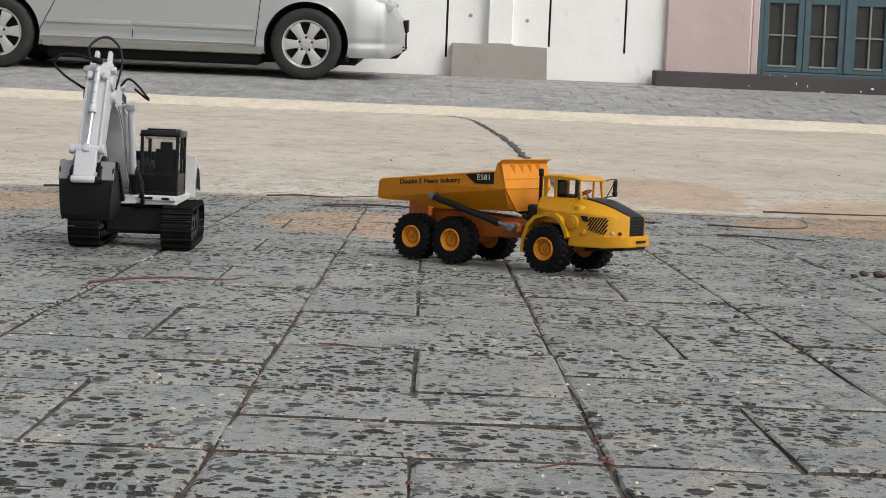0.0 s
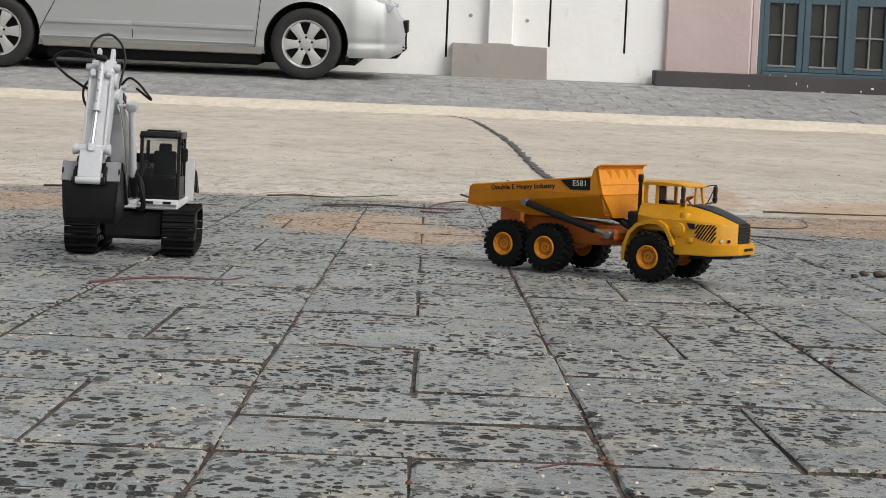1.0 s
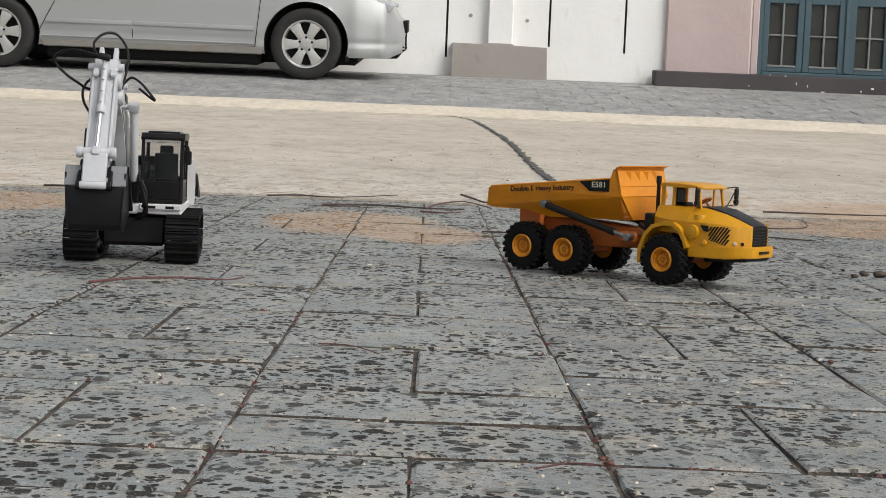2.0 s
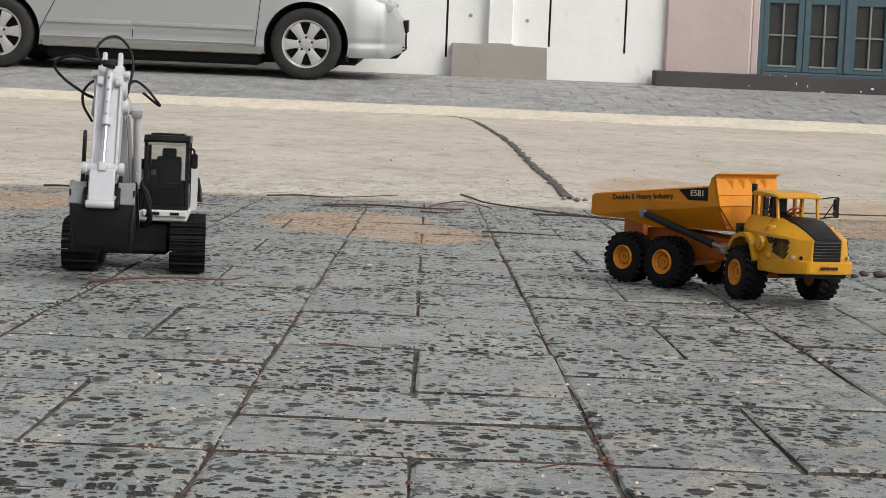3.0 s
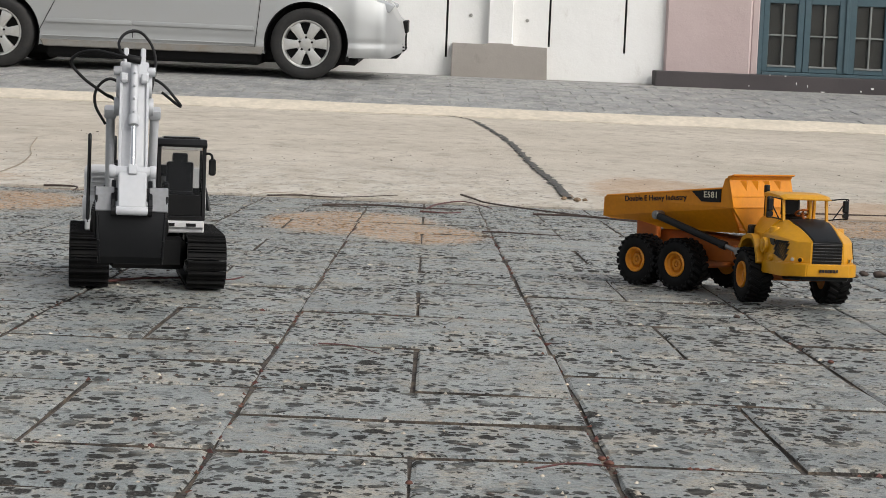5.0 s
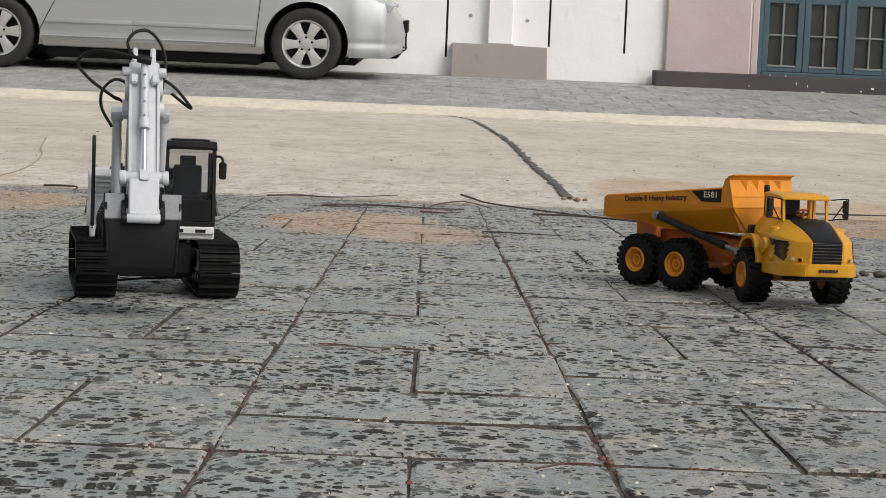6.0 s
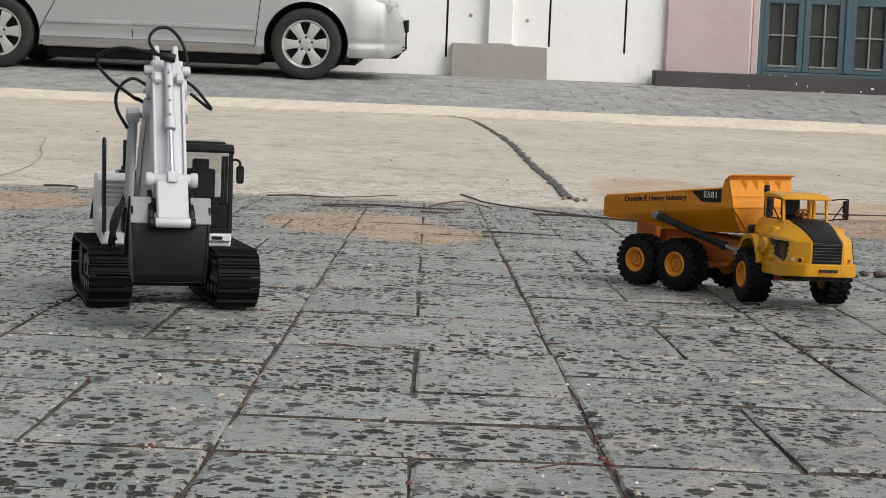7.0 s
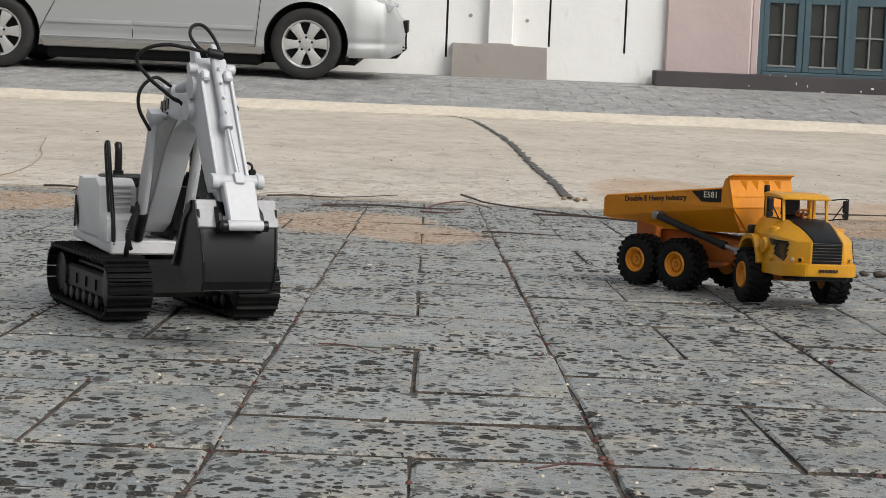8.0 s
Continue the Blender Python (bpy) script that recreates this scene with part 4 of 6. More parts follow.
    part("grille", bm, M_BLACK, tractor, "black slatted radiator grille")
    for s in (-1, 1):
        # fender
        bm = bmesh.new()
        ring = []
        pts = [(-0.0495, 0.029), (-0.0490, 0.052), (-0.040, 0.076), (-0.026, 0.0895), (-0.006, 0.0955), (0.012, 0.0955), (0.024, 0.089), (0.035, 0.073), (0.040, 0.060)]
        for i, (x, z) in enumerate(pts):
            nx, nz = (x, z - 0.0385)
            d = math.hypot(nx, nz)
            ix, iz = x - nx / d * 0.006, z - nz / d * 0.006
            ring.append([bm.verts.new(p) for p in ((f + x, s * 0.0665, z), (f + x, s * 0.030, z), (f + ix, s * 0.030, iz), (f + ix, s * 0.0665, iz))])
        for p, q in zip(ring, ring[1:]):
            for i in range(4):
                bm.faces.new((p[i], p[(i + 1) % 4], q[(i + 1) % 4], q[i]))
        bm.faces.new(ring[0]), bm.faces.new(ring[-1][::-1])
        bmesh.ops.recalc_face_normals(bm, faces=bm.faces[:])
        part("fender", bm, M_YELLOW, tractor, smooth=35)
        toy_wheel(tractor, f, s * 0.0575, s, False)
        # mirrors on bent black brackets
        bm = bmesh.new()
        for z in (0.1495, 0.122):
            tube(bm, [(f + 0.034, s * 0.033, z - 0.003), (f + 0.042, s * 0.050, z), (f + 0.046, s * 0.058, z)], 0.0010, 6, 4)
        tube(bm, [(f + 0.046, s * 0.058, 0.1495), (f + 0.046, s * 0.058, 0.136), (f + 0.046, s * 0.058, 0.122)], 0.0012, 6, 3)
        tube(bm, [(f + 0.040, s * 0.038, 0.119), (f + 0.043, s * 0.048, 0.135), (f + 0.045, s * 0.056, 0.149)], 0.0009, 6, 3)
        box(bm, f + 0.0435, f + 0.0485, s * 0.0545 - 0.0042, s * 0.0545 + 0.0042, 0.131, 0.148, 0.0015)
        rod(bm, (f + 0.0435, s * 0.0545, 0.127), (f + 0.0485, s * 0.0545, 0.127), 0.0042, n=10)
        part("mirror", bm, M_BLACK, tractor, "black wing mirror on a bent bracket")
    # cab
    c0, c1, w = f - 0.034, f + 0.040, 0.0310
    bm = bmesh.new()
    prism(bm, [(c0, 0.078), (c0, 0.1165), (c1 + 0.004, 0.1165), (c1 + 0.002, 0.098), (c1 - 0.01, 0.078)], -w - 0.004, w + 0.004, 0.002)
    part("cab", bm, M_YELLOW, tractor, "yellow open-windowed cab")
    for s in (-1, 1):
        for x0, x1, xt in ((c0 + 0.001, c0 + 0.007, 0), (c0 + 0.021, c0 + 0.026, 0.0), (c1 - 0.003, c1 + 0.001, -0.006)):
            bm = bmesh.new()
            prism(bm, [(x0, 0.115), (x1, 0.115), (x1 + xt, 0.1495), (x0 + xt, 0.1495)], s * w - 0.002, s * w + 0.002, 0.0007)
            part("cab_post", bm, M_YELLOW, tractor)
    bm = bmesh.new()
    box(bm, c1 - 0.006, c1 - 0.003, 0.006, 0.0095, 0.115, 0.149, 0.0006)
    part("cab_post", bm, M_YELLOW, tractor)
    bm = bmesh.new()
    rs = [(c0 - 0.003, 0.0345, 0.1495), (c0 + 0.004, 0.0362, 0.1545), (c0 + 0.032, 0.0365, 0.1555), (c1 - 0.008, 0.0358, 0.1535), (c1 + 0.004, 0.0345, 0.1487)]
    rows = [[bm.verts.new(p) for p in ((x, -y, 0.1475), (x, -y, z - 0.0022), (x, -y + 0.006, z), (x, y - 0.006, z), (x, y, z - 0.0022), (x, y, 0.1475))] for x, y, z in rs]
    for p, q in zip(rows, rows[1:]):
        for i in range(6):
            bm.faces.new((p[i], p[(i + 1) % 6], q[(i + 1) % 6], q[i]))
    bm.faces.new(rows[0]), bm.faces.new(rows[-1][::-1])
    bmesh.ops.recalc_face_normals(bm, faces=bm.faces[:])
    bmesh.ops.bevel(bm, geom=bm.edges[:], offset=0.0009, segments=1, affect="EDGES", clamp_overlap=True)
    part("cab_roof", bm, M_YELLOW, tractor)
    bm = bmesh.new()
    box(bm, c0 + 0.012, c0 + 0.032, -0.014, 0.014, 0.116, 0.124, 0.003)
    box(bm, c0 + 0.010, c0 + 0.016, -0.014, 0.014, 0.12, 0.146, 0.003)
    part("seat", bm, M_BLACK, tractor, "black moulded seat")
    bm = bmesh.new()
    t = pose(c1 - 0.014, 0, 0.128, 0, -30, 0)
    for i in range(16):
        a, b = 2 * math.pi * i / 16, 2 * math.pi * (i + 1) / 16
        rod(bm, t @ Vector((0.0095 * math.cos(a), 0.0095 * math.sin(a), 0)), t @ Vector((0.0095 * math.cos(b), 0.0095 * math.sin(b), 0)), 0.0013, n=6)
    rod(bm, t @ Vector((-0.009, 0, 0)), t @ Vector((0.009, 0, 0)), 0.0011, n=6)
    rod(bm, t @ Vector((0, 0, 0)), (c1 - 0.004, 0, 0.116), 0.0018, n=6)
    part("steering_wheel", bm, M_DKORANGE, tractor, "orange-brown steering wheel")
    bm = bmesh.new()
    box(bm, c1 - 0.012, c1, -0.030, 0.030, 0.115, 0.1195, 0.0015)
    part("dashboard", bm, M_BLACK, tractor)
    # exhaust and air cleaner behind the cab
    bm = bmesh.new()
    rod(bm, (c0 - 0.008, -0.028, 0.08), (c0 - 0.008, -0.028, 0.155), 0.0030, n=12)
    rod(bm, (c0 - 0.008, -0.028, 0.150), (c0 - 0.008, -0.028, 0.163), 0.0042, n=12, bevel=0.002)
    part("exhaust", bm, M_BLACK, tractor, "black exhaust stack", smooth=40)
    for s in (-1, 1):
        bm = bmesh.new()
        box(bm, c0 - 0.016, c0 - 0.001, min(s * 0.030, s * 0.052), max(s * 0.030, s * 0.052), 0.080, 0.106, 0.004, seg=2)
        part("air_cleaner", bm, M_BLACK, tractor, "black air cleaner box")
    for s in (-1, 1):
        bm = bmesh.new()
        rod(bm, (-0.020, s * 0.028, 0.085), (0.018, s * 0.040, 0.072), 0.0042, n=10)
        part("steering_ram", bm, M_BLACK, tractor)
    bm = bmesh.new()
    box(bm, f - 0.014, f + 0.014, -0.048, 0.048, 0.032, 0.045, 0.003)
    part("front_axle", bm, M_DKORANGE, tractor)
    # the nose, from behind the front wheels on, is short
    for ob in [tractor] + [c for c in tractor.children if c.name.split(".")[0] not in ("tyre", "rim", "cab", "cab_roof", "mirror", "seat")]:
        for v in ob.data.vertices:
            if v.co.x > f + 0.046:
                v.co.x = f + 0.046 + (v.co.x - f - 0.046) * 0.72
    # cheeks beside the hood: from the hood's edge out to a ridge, then down to the bumper
    st = [(0.024, 0.0300, 0.1180, 0.0555, 0.0985, 0.0562), (0.046, 0.0298, 0.1192, 0.0552, 0.0995, 0.0560), (0.060, 0.0275, 0.1165, 0.0535, 0.0990, 0.0550), (0.080, 0.0260, 0.1120, 0.0500, 0.0970, 0.0525),
          (0.100, 0.0235, 0.1055, 0.0435, 0.0950, 0.0490), (0.110, 0.0225, 0.1015, 0.0365, 0.0935, 0.0415), (0.1245, 0.0213, 0.0960, 0.0228, 0.0935, 0.0245)]

    def cheek_y(x, z):
        """Half width of the cheek's flank at x in front of the axle and at height z."""
        for p, q in zip(st, st[1:]):
            if x <= q[0] or q is st[-1]:
                t = (x - p[0]) / (q[0] - p[0])
                yr, zr, yb = (p[k] + (q[k] - p[k]) * t for k in (3, 4, 5))
                return yb + (yr - yb) * (z - 0.055) / (zr - 0.055)

    for s in (-1, 1):
        bm = bmesh.new()
        rows = [[bm.verts.new((f + x, s * y, z)) for y, z in ((0.0206, zh - 0.001), (yh, zh), (yr - 0.0012, zr + 0.0008), (yr, zr - 0.0012), (yb, 0.055), (0.0206, 0.052))] for x, yh, zh, yr, zr, yb in st]
        for p, q in zip(rows, rows[1:]):
            for i in range(6):
                bm.faces.new((p[i], p[(i + 1) % 6], q[(i + 1) % 6], q[i]))
        bm.faces.new(rows[0]), bm.faces.new(rows[-1][::-1])
        bmesh.ops.recalc_face_normals(bm, faces=bm.faces[:])
        part("cheek", bm, M_YELLOW, tractor, smooth=25)
        # shoulder below the cab, over the wheel
        bm = bmesh.new()
        rows = [[bm.verts.new((f + x, s * y, z)) for y, z in ((0.024, 0.1190), (0.0335, 0.1190), (0.0385, 0.1155), (yo, zo), (yo, 0.080), (0.024, 0.080))] for x, yo, zo in ((-0.0345, 0.046, 0.1015), (-0.012, 0.052, 0.0990), (0.006, 0.0555, 0.0985), (0.030, 0.0555, 0.0985))]
        for p, q in zip(rows, rows[1:]):
            for i in range(6):
                bm.faces.new((p[i], p[(i + 1) % 6], q[(i + 1) % 6], q[i]))
        bm.faces.new(rows[0]), bm.faces.new(rows[-1][::-1])
        bmesh.ops.recalc_face_normals(bm, faces=bm.faces[:])
        part("shoulder", bm, M_YELLOW, tractor, smooth=25)
        for x, z, r, d in ((0.0424, 0.0835, 0.0108, 0.0060), (0.0619, 0.0684, 0.0048, 0.0035)):
            bm = bmesh.new()
            y = cheek_y(x, z)
            rod(bm, (f + x, s * (y - 0.008), z), (f + x, s * (y + d), z), r, n=22, bevel=0.0018)
            rod(bm, (f + x, s * (y + d - 0.001), z), (f + x, s * (y + d + 0.0012), z), r * 0.62, n=18, bevel=0.0008)
            part("filler_cap", bm, M_YELLOW, tractor, smooth=40)
        bm = bmesh.new()
        rod(bm, (f + 0.047, s * 0.0440, 0.095), (f + 0.047, s * 0.0440, 0.1095), 0.0098, 0.0085, n=20, bevel=0.0016)
        part("filler_cap", bm, M_YELLOW, tractor, smooth=40)
        # slanted slots and a dark wedge in the flank
        for k in range(-3, 7):
            x0 = 0.0690 + k * 0.0047
            line = [(x0 + (z - 0.064) * 0.62, z) for z in (0.064 + 0.0295 * q / 40 for q in range(41))]
            line = [(x, z) for x, z in line if 0.0690 <= x <= 0.1000 and z >= 0.0735 - (x - 0.069) * 0.29]
            if len(line) < 6:
                continue
            (xa, za), (xb, zb) = line[0], line[-1]
            bm = bmesh.new()
            ring = []
            for x, z in ((xa - 0.0013, za), (xa + 0.0013, za), (xb + 0.0013, zb), (xb - 0.0013, zb)):
                y = cheek_y(x, z)
                ring.append((bm.verts.new((f + x, s * (y + 0.0016), z)), bm.verts.new((f + x, s * (y - 0.002), z))))
            bm.faces.new([r[0] for r in ring]), bm.faces.new([r[1] for r in ring[::-1]])
            for p, q in zip(ring, ring[1:] + ring[:1]):
                bm.faces.new((p[0], p[1], q[1], q[0]))
            bmesh.ops.recalc_face_normals(bm, faces=bm.faces[:])
            part("vent_slot", bm, M_BLACK, tractor, "black slanted vent slot")
        bm = bmesh.new()
        ring = []
        for x, z in ((0.0545, 0.0945), (0.0675, 0.0940), (0.0675, 0.0850), (0.0600, 0.0865)):
            y = cheek_y(x, z)
            ring.append((bm.verts.new((f + x, s * (y + 0.0016), z)), bm.verts.new((f + x, s * (y - 0.002), z))))
        bm.faces.new([r[0] for r in ring]), bm.faces.new([r[1] for r in ring[::-1]])
        for p, q in zip(ring, ring[1:] + ring[:1]):
            bm.faces.new((p[0], p[1], q[1], q[0]))
        bmesh.ops.recalc_face_normals(bm, faces=bm.faces[:])
        part("vent_wedge", bm, M_BLACK, tractor)
        for x, glassy in ((0.1075, M_LENS), (0.1155, M_GREYBLK)):
            y, z = cheek_y(x, 0.0700), 0.0700
            d = Vector((0.72, s * 0.69, 0)) 
            bm = bmesh.new()
            c = Vector((f + x, s * y, z))
            rod(bm, c - d * 0.004, c + d * 0.0012, 0.0036, n=16, bevel=0.0006)
            lamp = part("headlight", bm, M_YELLOW, tractor, "small round headlight", smooth=40)
            bm = bmesh.new()
            rod(bm, c + d * 0.0005, c + d * 0.0017, 0.0027, n=14, bevel=0.0005)
            part("lens", bm, glassy, lamp, smooth=40)
    return truck, tractor


TRUCK, TRACTOR = toy_truck()


# ---- the toy excavator ----
TR_HALF, TR_R, TR_Y, TR_W = 0.098, 0.0315, 0.0755, 0.051
SHOES = 42
BOOM_FOOT = Vector((0.0296, -0.0222, 0.1067))       # in the house's space
STICK_PIN = Vector((0.2070, -0.0222, 0.2590))       # where the stick hangs on the boom
SHOE_LIST = []


def track_point(d):
    """A place on the track's loop, d metres along it: x, z and the turn of the shoe there."""
    straight, arc = 2 * TR_HALF, math.pi * TR_R
    d %= 2 * (straight + arc)
    zc = TR_R + 0.0045
    if d < straight:
        return -TR_HALF + d, zc + TR_R, 0.0
    d -= straight
    if d < arc:
        a = d / TR_R
        return TR_HALF + TR_R * math.sin(a), zc + TR_R * math.cos(a), math.degrees(a)
    d -= arc
    if d < straight:
        return TR_HALF - d, zc - TR_R, 180.0
    a = (d - straight) / TR_R
    return -TR_HALF - TR_R * math.sin(a), zc - TR_R * math.cos(a), 180.0 + math.degrees(a)


TRACK_LOOP = 2 * (2 * TR_HALF + math.pi * TR_R)


def excavator():
    ex = thing("toy_excavator", pose(-0.4, 2.3, 0), "white and black toy crawler excavator with raised boom", "toy excavator")
    bm = bmesh.new()
    box(bm, -0.075, 0.075, -0.05, 0.05, 0.022, 0.066, 0.006)
    box(bm, -0.05, 0.05, -0.055, 0.055, 0.03, 0.058, 0.004)
    rod(bm, (0, 0, 0.06), (0, 0, 0.086), 0.046, n=32)
    part("undercarriage", bm, M_BLACK, ex, "black undercarriage frame")
    # one shoe mesh for all
    bm = bmesh.new()
    p = TRACK_LOOP / SHOES
    box(bm, -p * 0.46, p * 0.46, -TR_W / 2, TR_W / 2, -0.0022, 0.0012, 0.0006)
    prism(bm, [(-p * 0.42, 0.001), (-p * 0.22, 0.001), (-p * 0.27, 0.0045), (-p * 0.38, 0.0045)], -TR_W / 2 + 0.0008, TR_W / 2 - 0.0008)
    prism(bm, [(p * 0.12, 0.001), (p * 0.26, 0.001), (p * 0.22, 0.0028), (p * 0.15, 0.0028)], -TR_W / 2 + 0.0008, TR_W / 2 - 0.0008)
    for s in (-1, 1):
        box(bm, -p * 0.2, p * 0.2, s * 0.012 - 0.002, s * 0.012 + 0.002, -0.007, -0.002)
    shoe_me = bpy.data.meshes.new("shoe")
    bm.to_mesh(shoe_me)
    bm.free()
    shoe_me.materials.append(M_RUBBER)
    for s in (-1, 1):
        bm = bmesh.new()
        zc = TR_R + 0.0045
        prism(bm, [(-TR_HALF, zc - 0.016), (TR_HALF, zc - 0.016), (TR_HALF, zc + 0.013), (-TR_HALF, zc + 0.013)], -0.014, 0.014, 0.003)
        for x in (-TR_HALF, TR_HALF):
            rod(bm, (x, -0.017, zc), (x, 0.017, zc), TR_R - 0.0075, n=20, bevel=0.003)
        for k in range(6):
            x = -TR_HALF + 0.022 + k * 0.0265
            rod(bm, (x, -0.017, 0.0155), (x, 0.017, 0.0155), 0.0085, n=12, bevel=0.0015)
        for x in (-0.04, 0.0, 0.04):
            box(bm, x - 0.006, x + 0.006, s * 0.0145 - 0.0012, s * 0.0145 + 0.0012, zc - 0.008, zc + 0.004)
        prism(bm, [(-TR_HALF + 0.03, zc + 0.0135), (TR_HALF - 0.03, zc + 0.0135), (TR_HALF - 0.04, zc + 0.02), (-TR_HALF + 0.04, zc + 0.02)], -0.006, 0.006, 0.002)
        tr = part("track", bm, M_GREYBLK, ex, "black track frame with rollers", smooth=35)
        tr.location = (0, s * TR_Y, 0)
        for i in range(SHOES):
            ob = new("shoe", shoe_me)
            ob.parent = tr
            SHOE_LIST.append((ob, i * TRACK_LOOP / SHOES, s))

    # ---- house, turning on the undercarriage
    bm = bmesh.new()
    prism(bm, [(-0.10, 0.086), (-0.10, 0.095), (0.074, 0.095), (0.074, 0.079)], -0.080, 0.076, 0.002)
    house = part("house", bm, M_OFFWHITE, ex, "white upper body")
    bm = bmesh.new()
    # rounded counterweight from an outline in plan
    plan = [(-0.060, -0.079), (-0.092, -0.077), (-0.112, -0.070), (-0.124, -0.038), (-0.127, 0.0), (-0.124, 0.038), (-0.112, 0.070), (-0.092, 0.077), (-0.060, 0.079)]
    lev = [(0.088, 0.90), (0.098, 0.97), (0.120, 1.0), (0.142, 0.99), (0.155, 0.93), (0.160, 0.86)]
    rows = [[bm.verts.new((-0.06 + (x + 0.06) * k, y * (0.9 + 0.1 * k) * (1.07 if y > 0 else 1.0), z)) for x, y in plan] for z, k in lev]
    for p0, q0 in zip(rows, rows[1:]):
        for i in range(len(plan)):
            j = (i + 1) % len(plan)
            bm.faces.new((p0[i], p0[j], q0[j], q0[i]))
    bm.faces.new(rows[0][::-1]), bm.faces.new(rows[-1])
    bmesh.ops.recalc_face_normals(bm, faces=bm.faces[:])
    part("counterweight", bm, M_OFFWHITE, house, "rounded white counterweight", smooth=35)
    # engine cover and tank on the right
    bm = bmesh.new()
    prism(bm, [(-0.062, 0.095), (-0.062, 0.160), (0.010, 0.163), (0.026, 0.155), (0.030, 0.120), (0.030, 0.095)], -0.083, -0.038, 0.005, seg=2)
    for k in range(5):
        z = 0.128 + k * 0.0062
        box(bm, 0.026 - max(0, z - 0.15) * 0.6, 0.0315 - max(0, z - 0.15) * 0.6, -0.074, -0.046, z, z + 0.0028, 0.0006)
    part("engine_cover", bm, M_OFFWHITE, house, smooth=35)
    bm = bmesh.new()
    prism(bm, [(0.030, 0.092), (0.030, 0.124), (0.062, 0.124), (0.068, 0.118), (0.068, 0.092)], -0.084, -0.040, 0.004, seg=2)
    part("fuel_tank", bm, M_OFFWHITE, house, smooth=35)
    bm = bmesh.new()
    prism(bm, [(-0.095, 0.150), (-0.02, 0.150), (-0.02, 0.166), (-0.085, 0.164)], -0.055, 0.055, 0.004, seg=2)
    part("engine_hatch", bm, M_GREYBLK, house, "dark engine hatch")
    for s in (-1, 1):
        bm = bmesh.new()
        prism(bm, [(-0.112, 0.100), (-0.108, 0.138), (-0.094, 0.136), (-0.078, 0.118), (-0.068, 0.100)], -0.0012, 0.0012)
        dec = part("side_panel", bm, M_GREYBLK, house, "dark panel with a pale mark")
        dec.matrix_basis = pose(0.0, 0.0870 if s > 0 else -0.0808, 0.0) @ pose(-0.085, 0, 0, 0, 0, s * 16) @ pose(0.085, 0, 0)
        bm = bmesh.new()
        box(bm, -0.103, -0.094, -0.0018, 0.0018, 0.112, 0.124, 0.001)
        pl = part("mark", bm, M_PALEINK, house)
        pl.matrix_basis = dec.matrix_basis
    bm = bmesh.new()
    tube(bm, [(-0.030, -0.045, 0.160), (-0.030, -0.045, 0.184), (-0.031, -0.045, 0.196), (-0.034, -0.045, 0.201)], 0.0045, 10, 4)
    rod(bm, (-0.030, -0.045, 0.158), (-0.030, -0.045, 0.170), 0.0065, n=12)
    part("exhaust", bm, M_BLACK, house, "black exhaust stub", smooth=40)
    bm = bmesh.new()
    tube(bm, [(0.072, -0.0765, 0.090), (0.068, -0.0765, 0.115), (0.050, -0.0765, 0.170), (0.040, -0.0765, 0.200), (0.036, -0.0765, 0.2045), (0.031, -0.0765, 0.199), (0.041, -0.0765, 0.160), (0.052, -0.0765, 0.126)], 0.0025, 8, 6)
    part("handrail", bm, M_BLACK, house, "black bent handrail", smooth=60)

    # cab on the left
    c0, c1, y0, y1, z0, z1 = -0.006, 0.073, 0.012, 0.0770, 0.096, 0.203
    t = 0.0055
    bm = bmesh.new()
    box(bm, c0, c1, y0, y1, z0, z0 + 0.006, 0.001)
    part("cab", bm, M_BLACK, house, "black floor of the operator cab")
    for x in (c0, c1 - t):
        for y in (y0, y1 - t):
            bm = bmesh.new()
            lean = -0.006 if x > 0.03 else 0.0
            prism(bm, [(x, z0), (x + t, z0), (x + t + lean, z1 - 0.004), (x + lean, z1 - 0.004)], y, y + t, 0.0012)
            part("cab_post", bm, M_BLACK, house)
    for g in ((c1 - 0.004, c1 - 0.001, y0 + t, y1 - t, z0 + 0.006, z0 + 0.034), (c0 + 0.001, c0 + 0.004, y0 + t, y1 - t, z0 + 0.006, z0 + 0.04), (c0 + t, c1 - t, y1 - 0.004, y1 - 0.001, z0 + 0.006, z0 + 0.036), (c0 + t, c1 - t, y0 + 0.001, y0 + 0.004, z0 + 0.006, z0 + 0.060), (c0 + 0.030, c0 + 0.034, y1 - 0.005, y1 - 0.001, z0 + 0.036, z1 - 0.006)):
        bm = bmesh.new()
        box(bm, *g, 0.0008)
        part("cab_panel", bm, M_BLACK, house)
    bm = bmesh.new()
    prism(bm, [(c0 - 0.002, z1 - 0.006), (c0 + 0.001, z1 + 0.001), (c1 - 0.012, z1 + 0.001), (c1 - 0.003, z1 - 0.006), (c1 - 0.005, z1 - 0.011), (c0 - 0.002, z1 - 0.010)], y0 - 0.001, y1 + 0.001, 0.002, seg=2)
    box(bm, c0 + 0.006, c1 - 0.020, y0 + 0.008, y1 - 0.008, z1, z1 + 0.0035, 0.0012)
    part("cab_roof", bm, M_BLACK, house, smooth=35)
    # gloss highlight along the roof's front edge, added as a chrome strip
    bm = bmesh.new()
    box(bm, c1 - 0.0055, c1 - 0.0045, y0 + t, y1 - t, z1 - 0.0135, z1 - 0.009, 0.0003, pose(0, 0, 0))
    part("roof_visor", bm, M_CHROME, house, "bright strip as the roof edge's highlight above the windscreen")
    bm = bmesh.new()
    box(bm, c0 + 0.010, c0 + 0.034, y0 + 0.012, y1 - 0.012, z0 + 0.006, z0 + 0.036, 0.004)
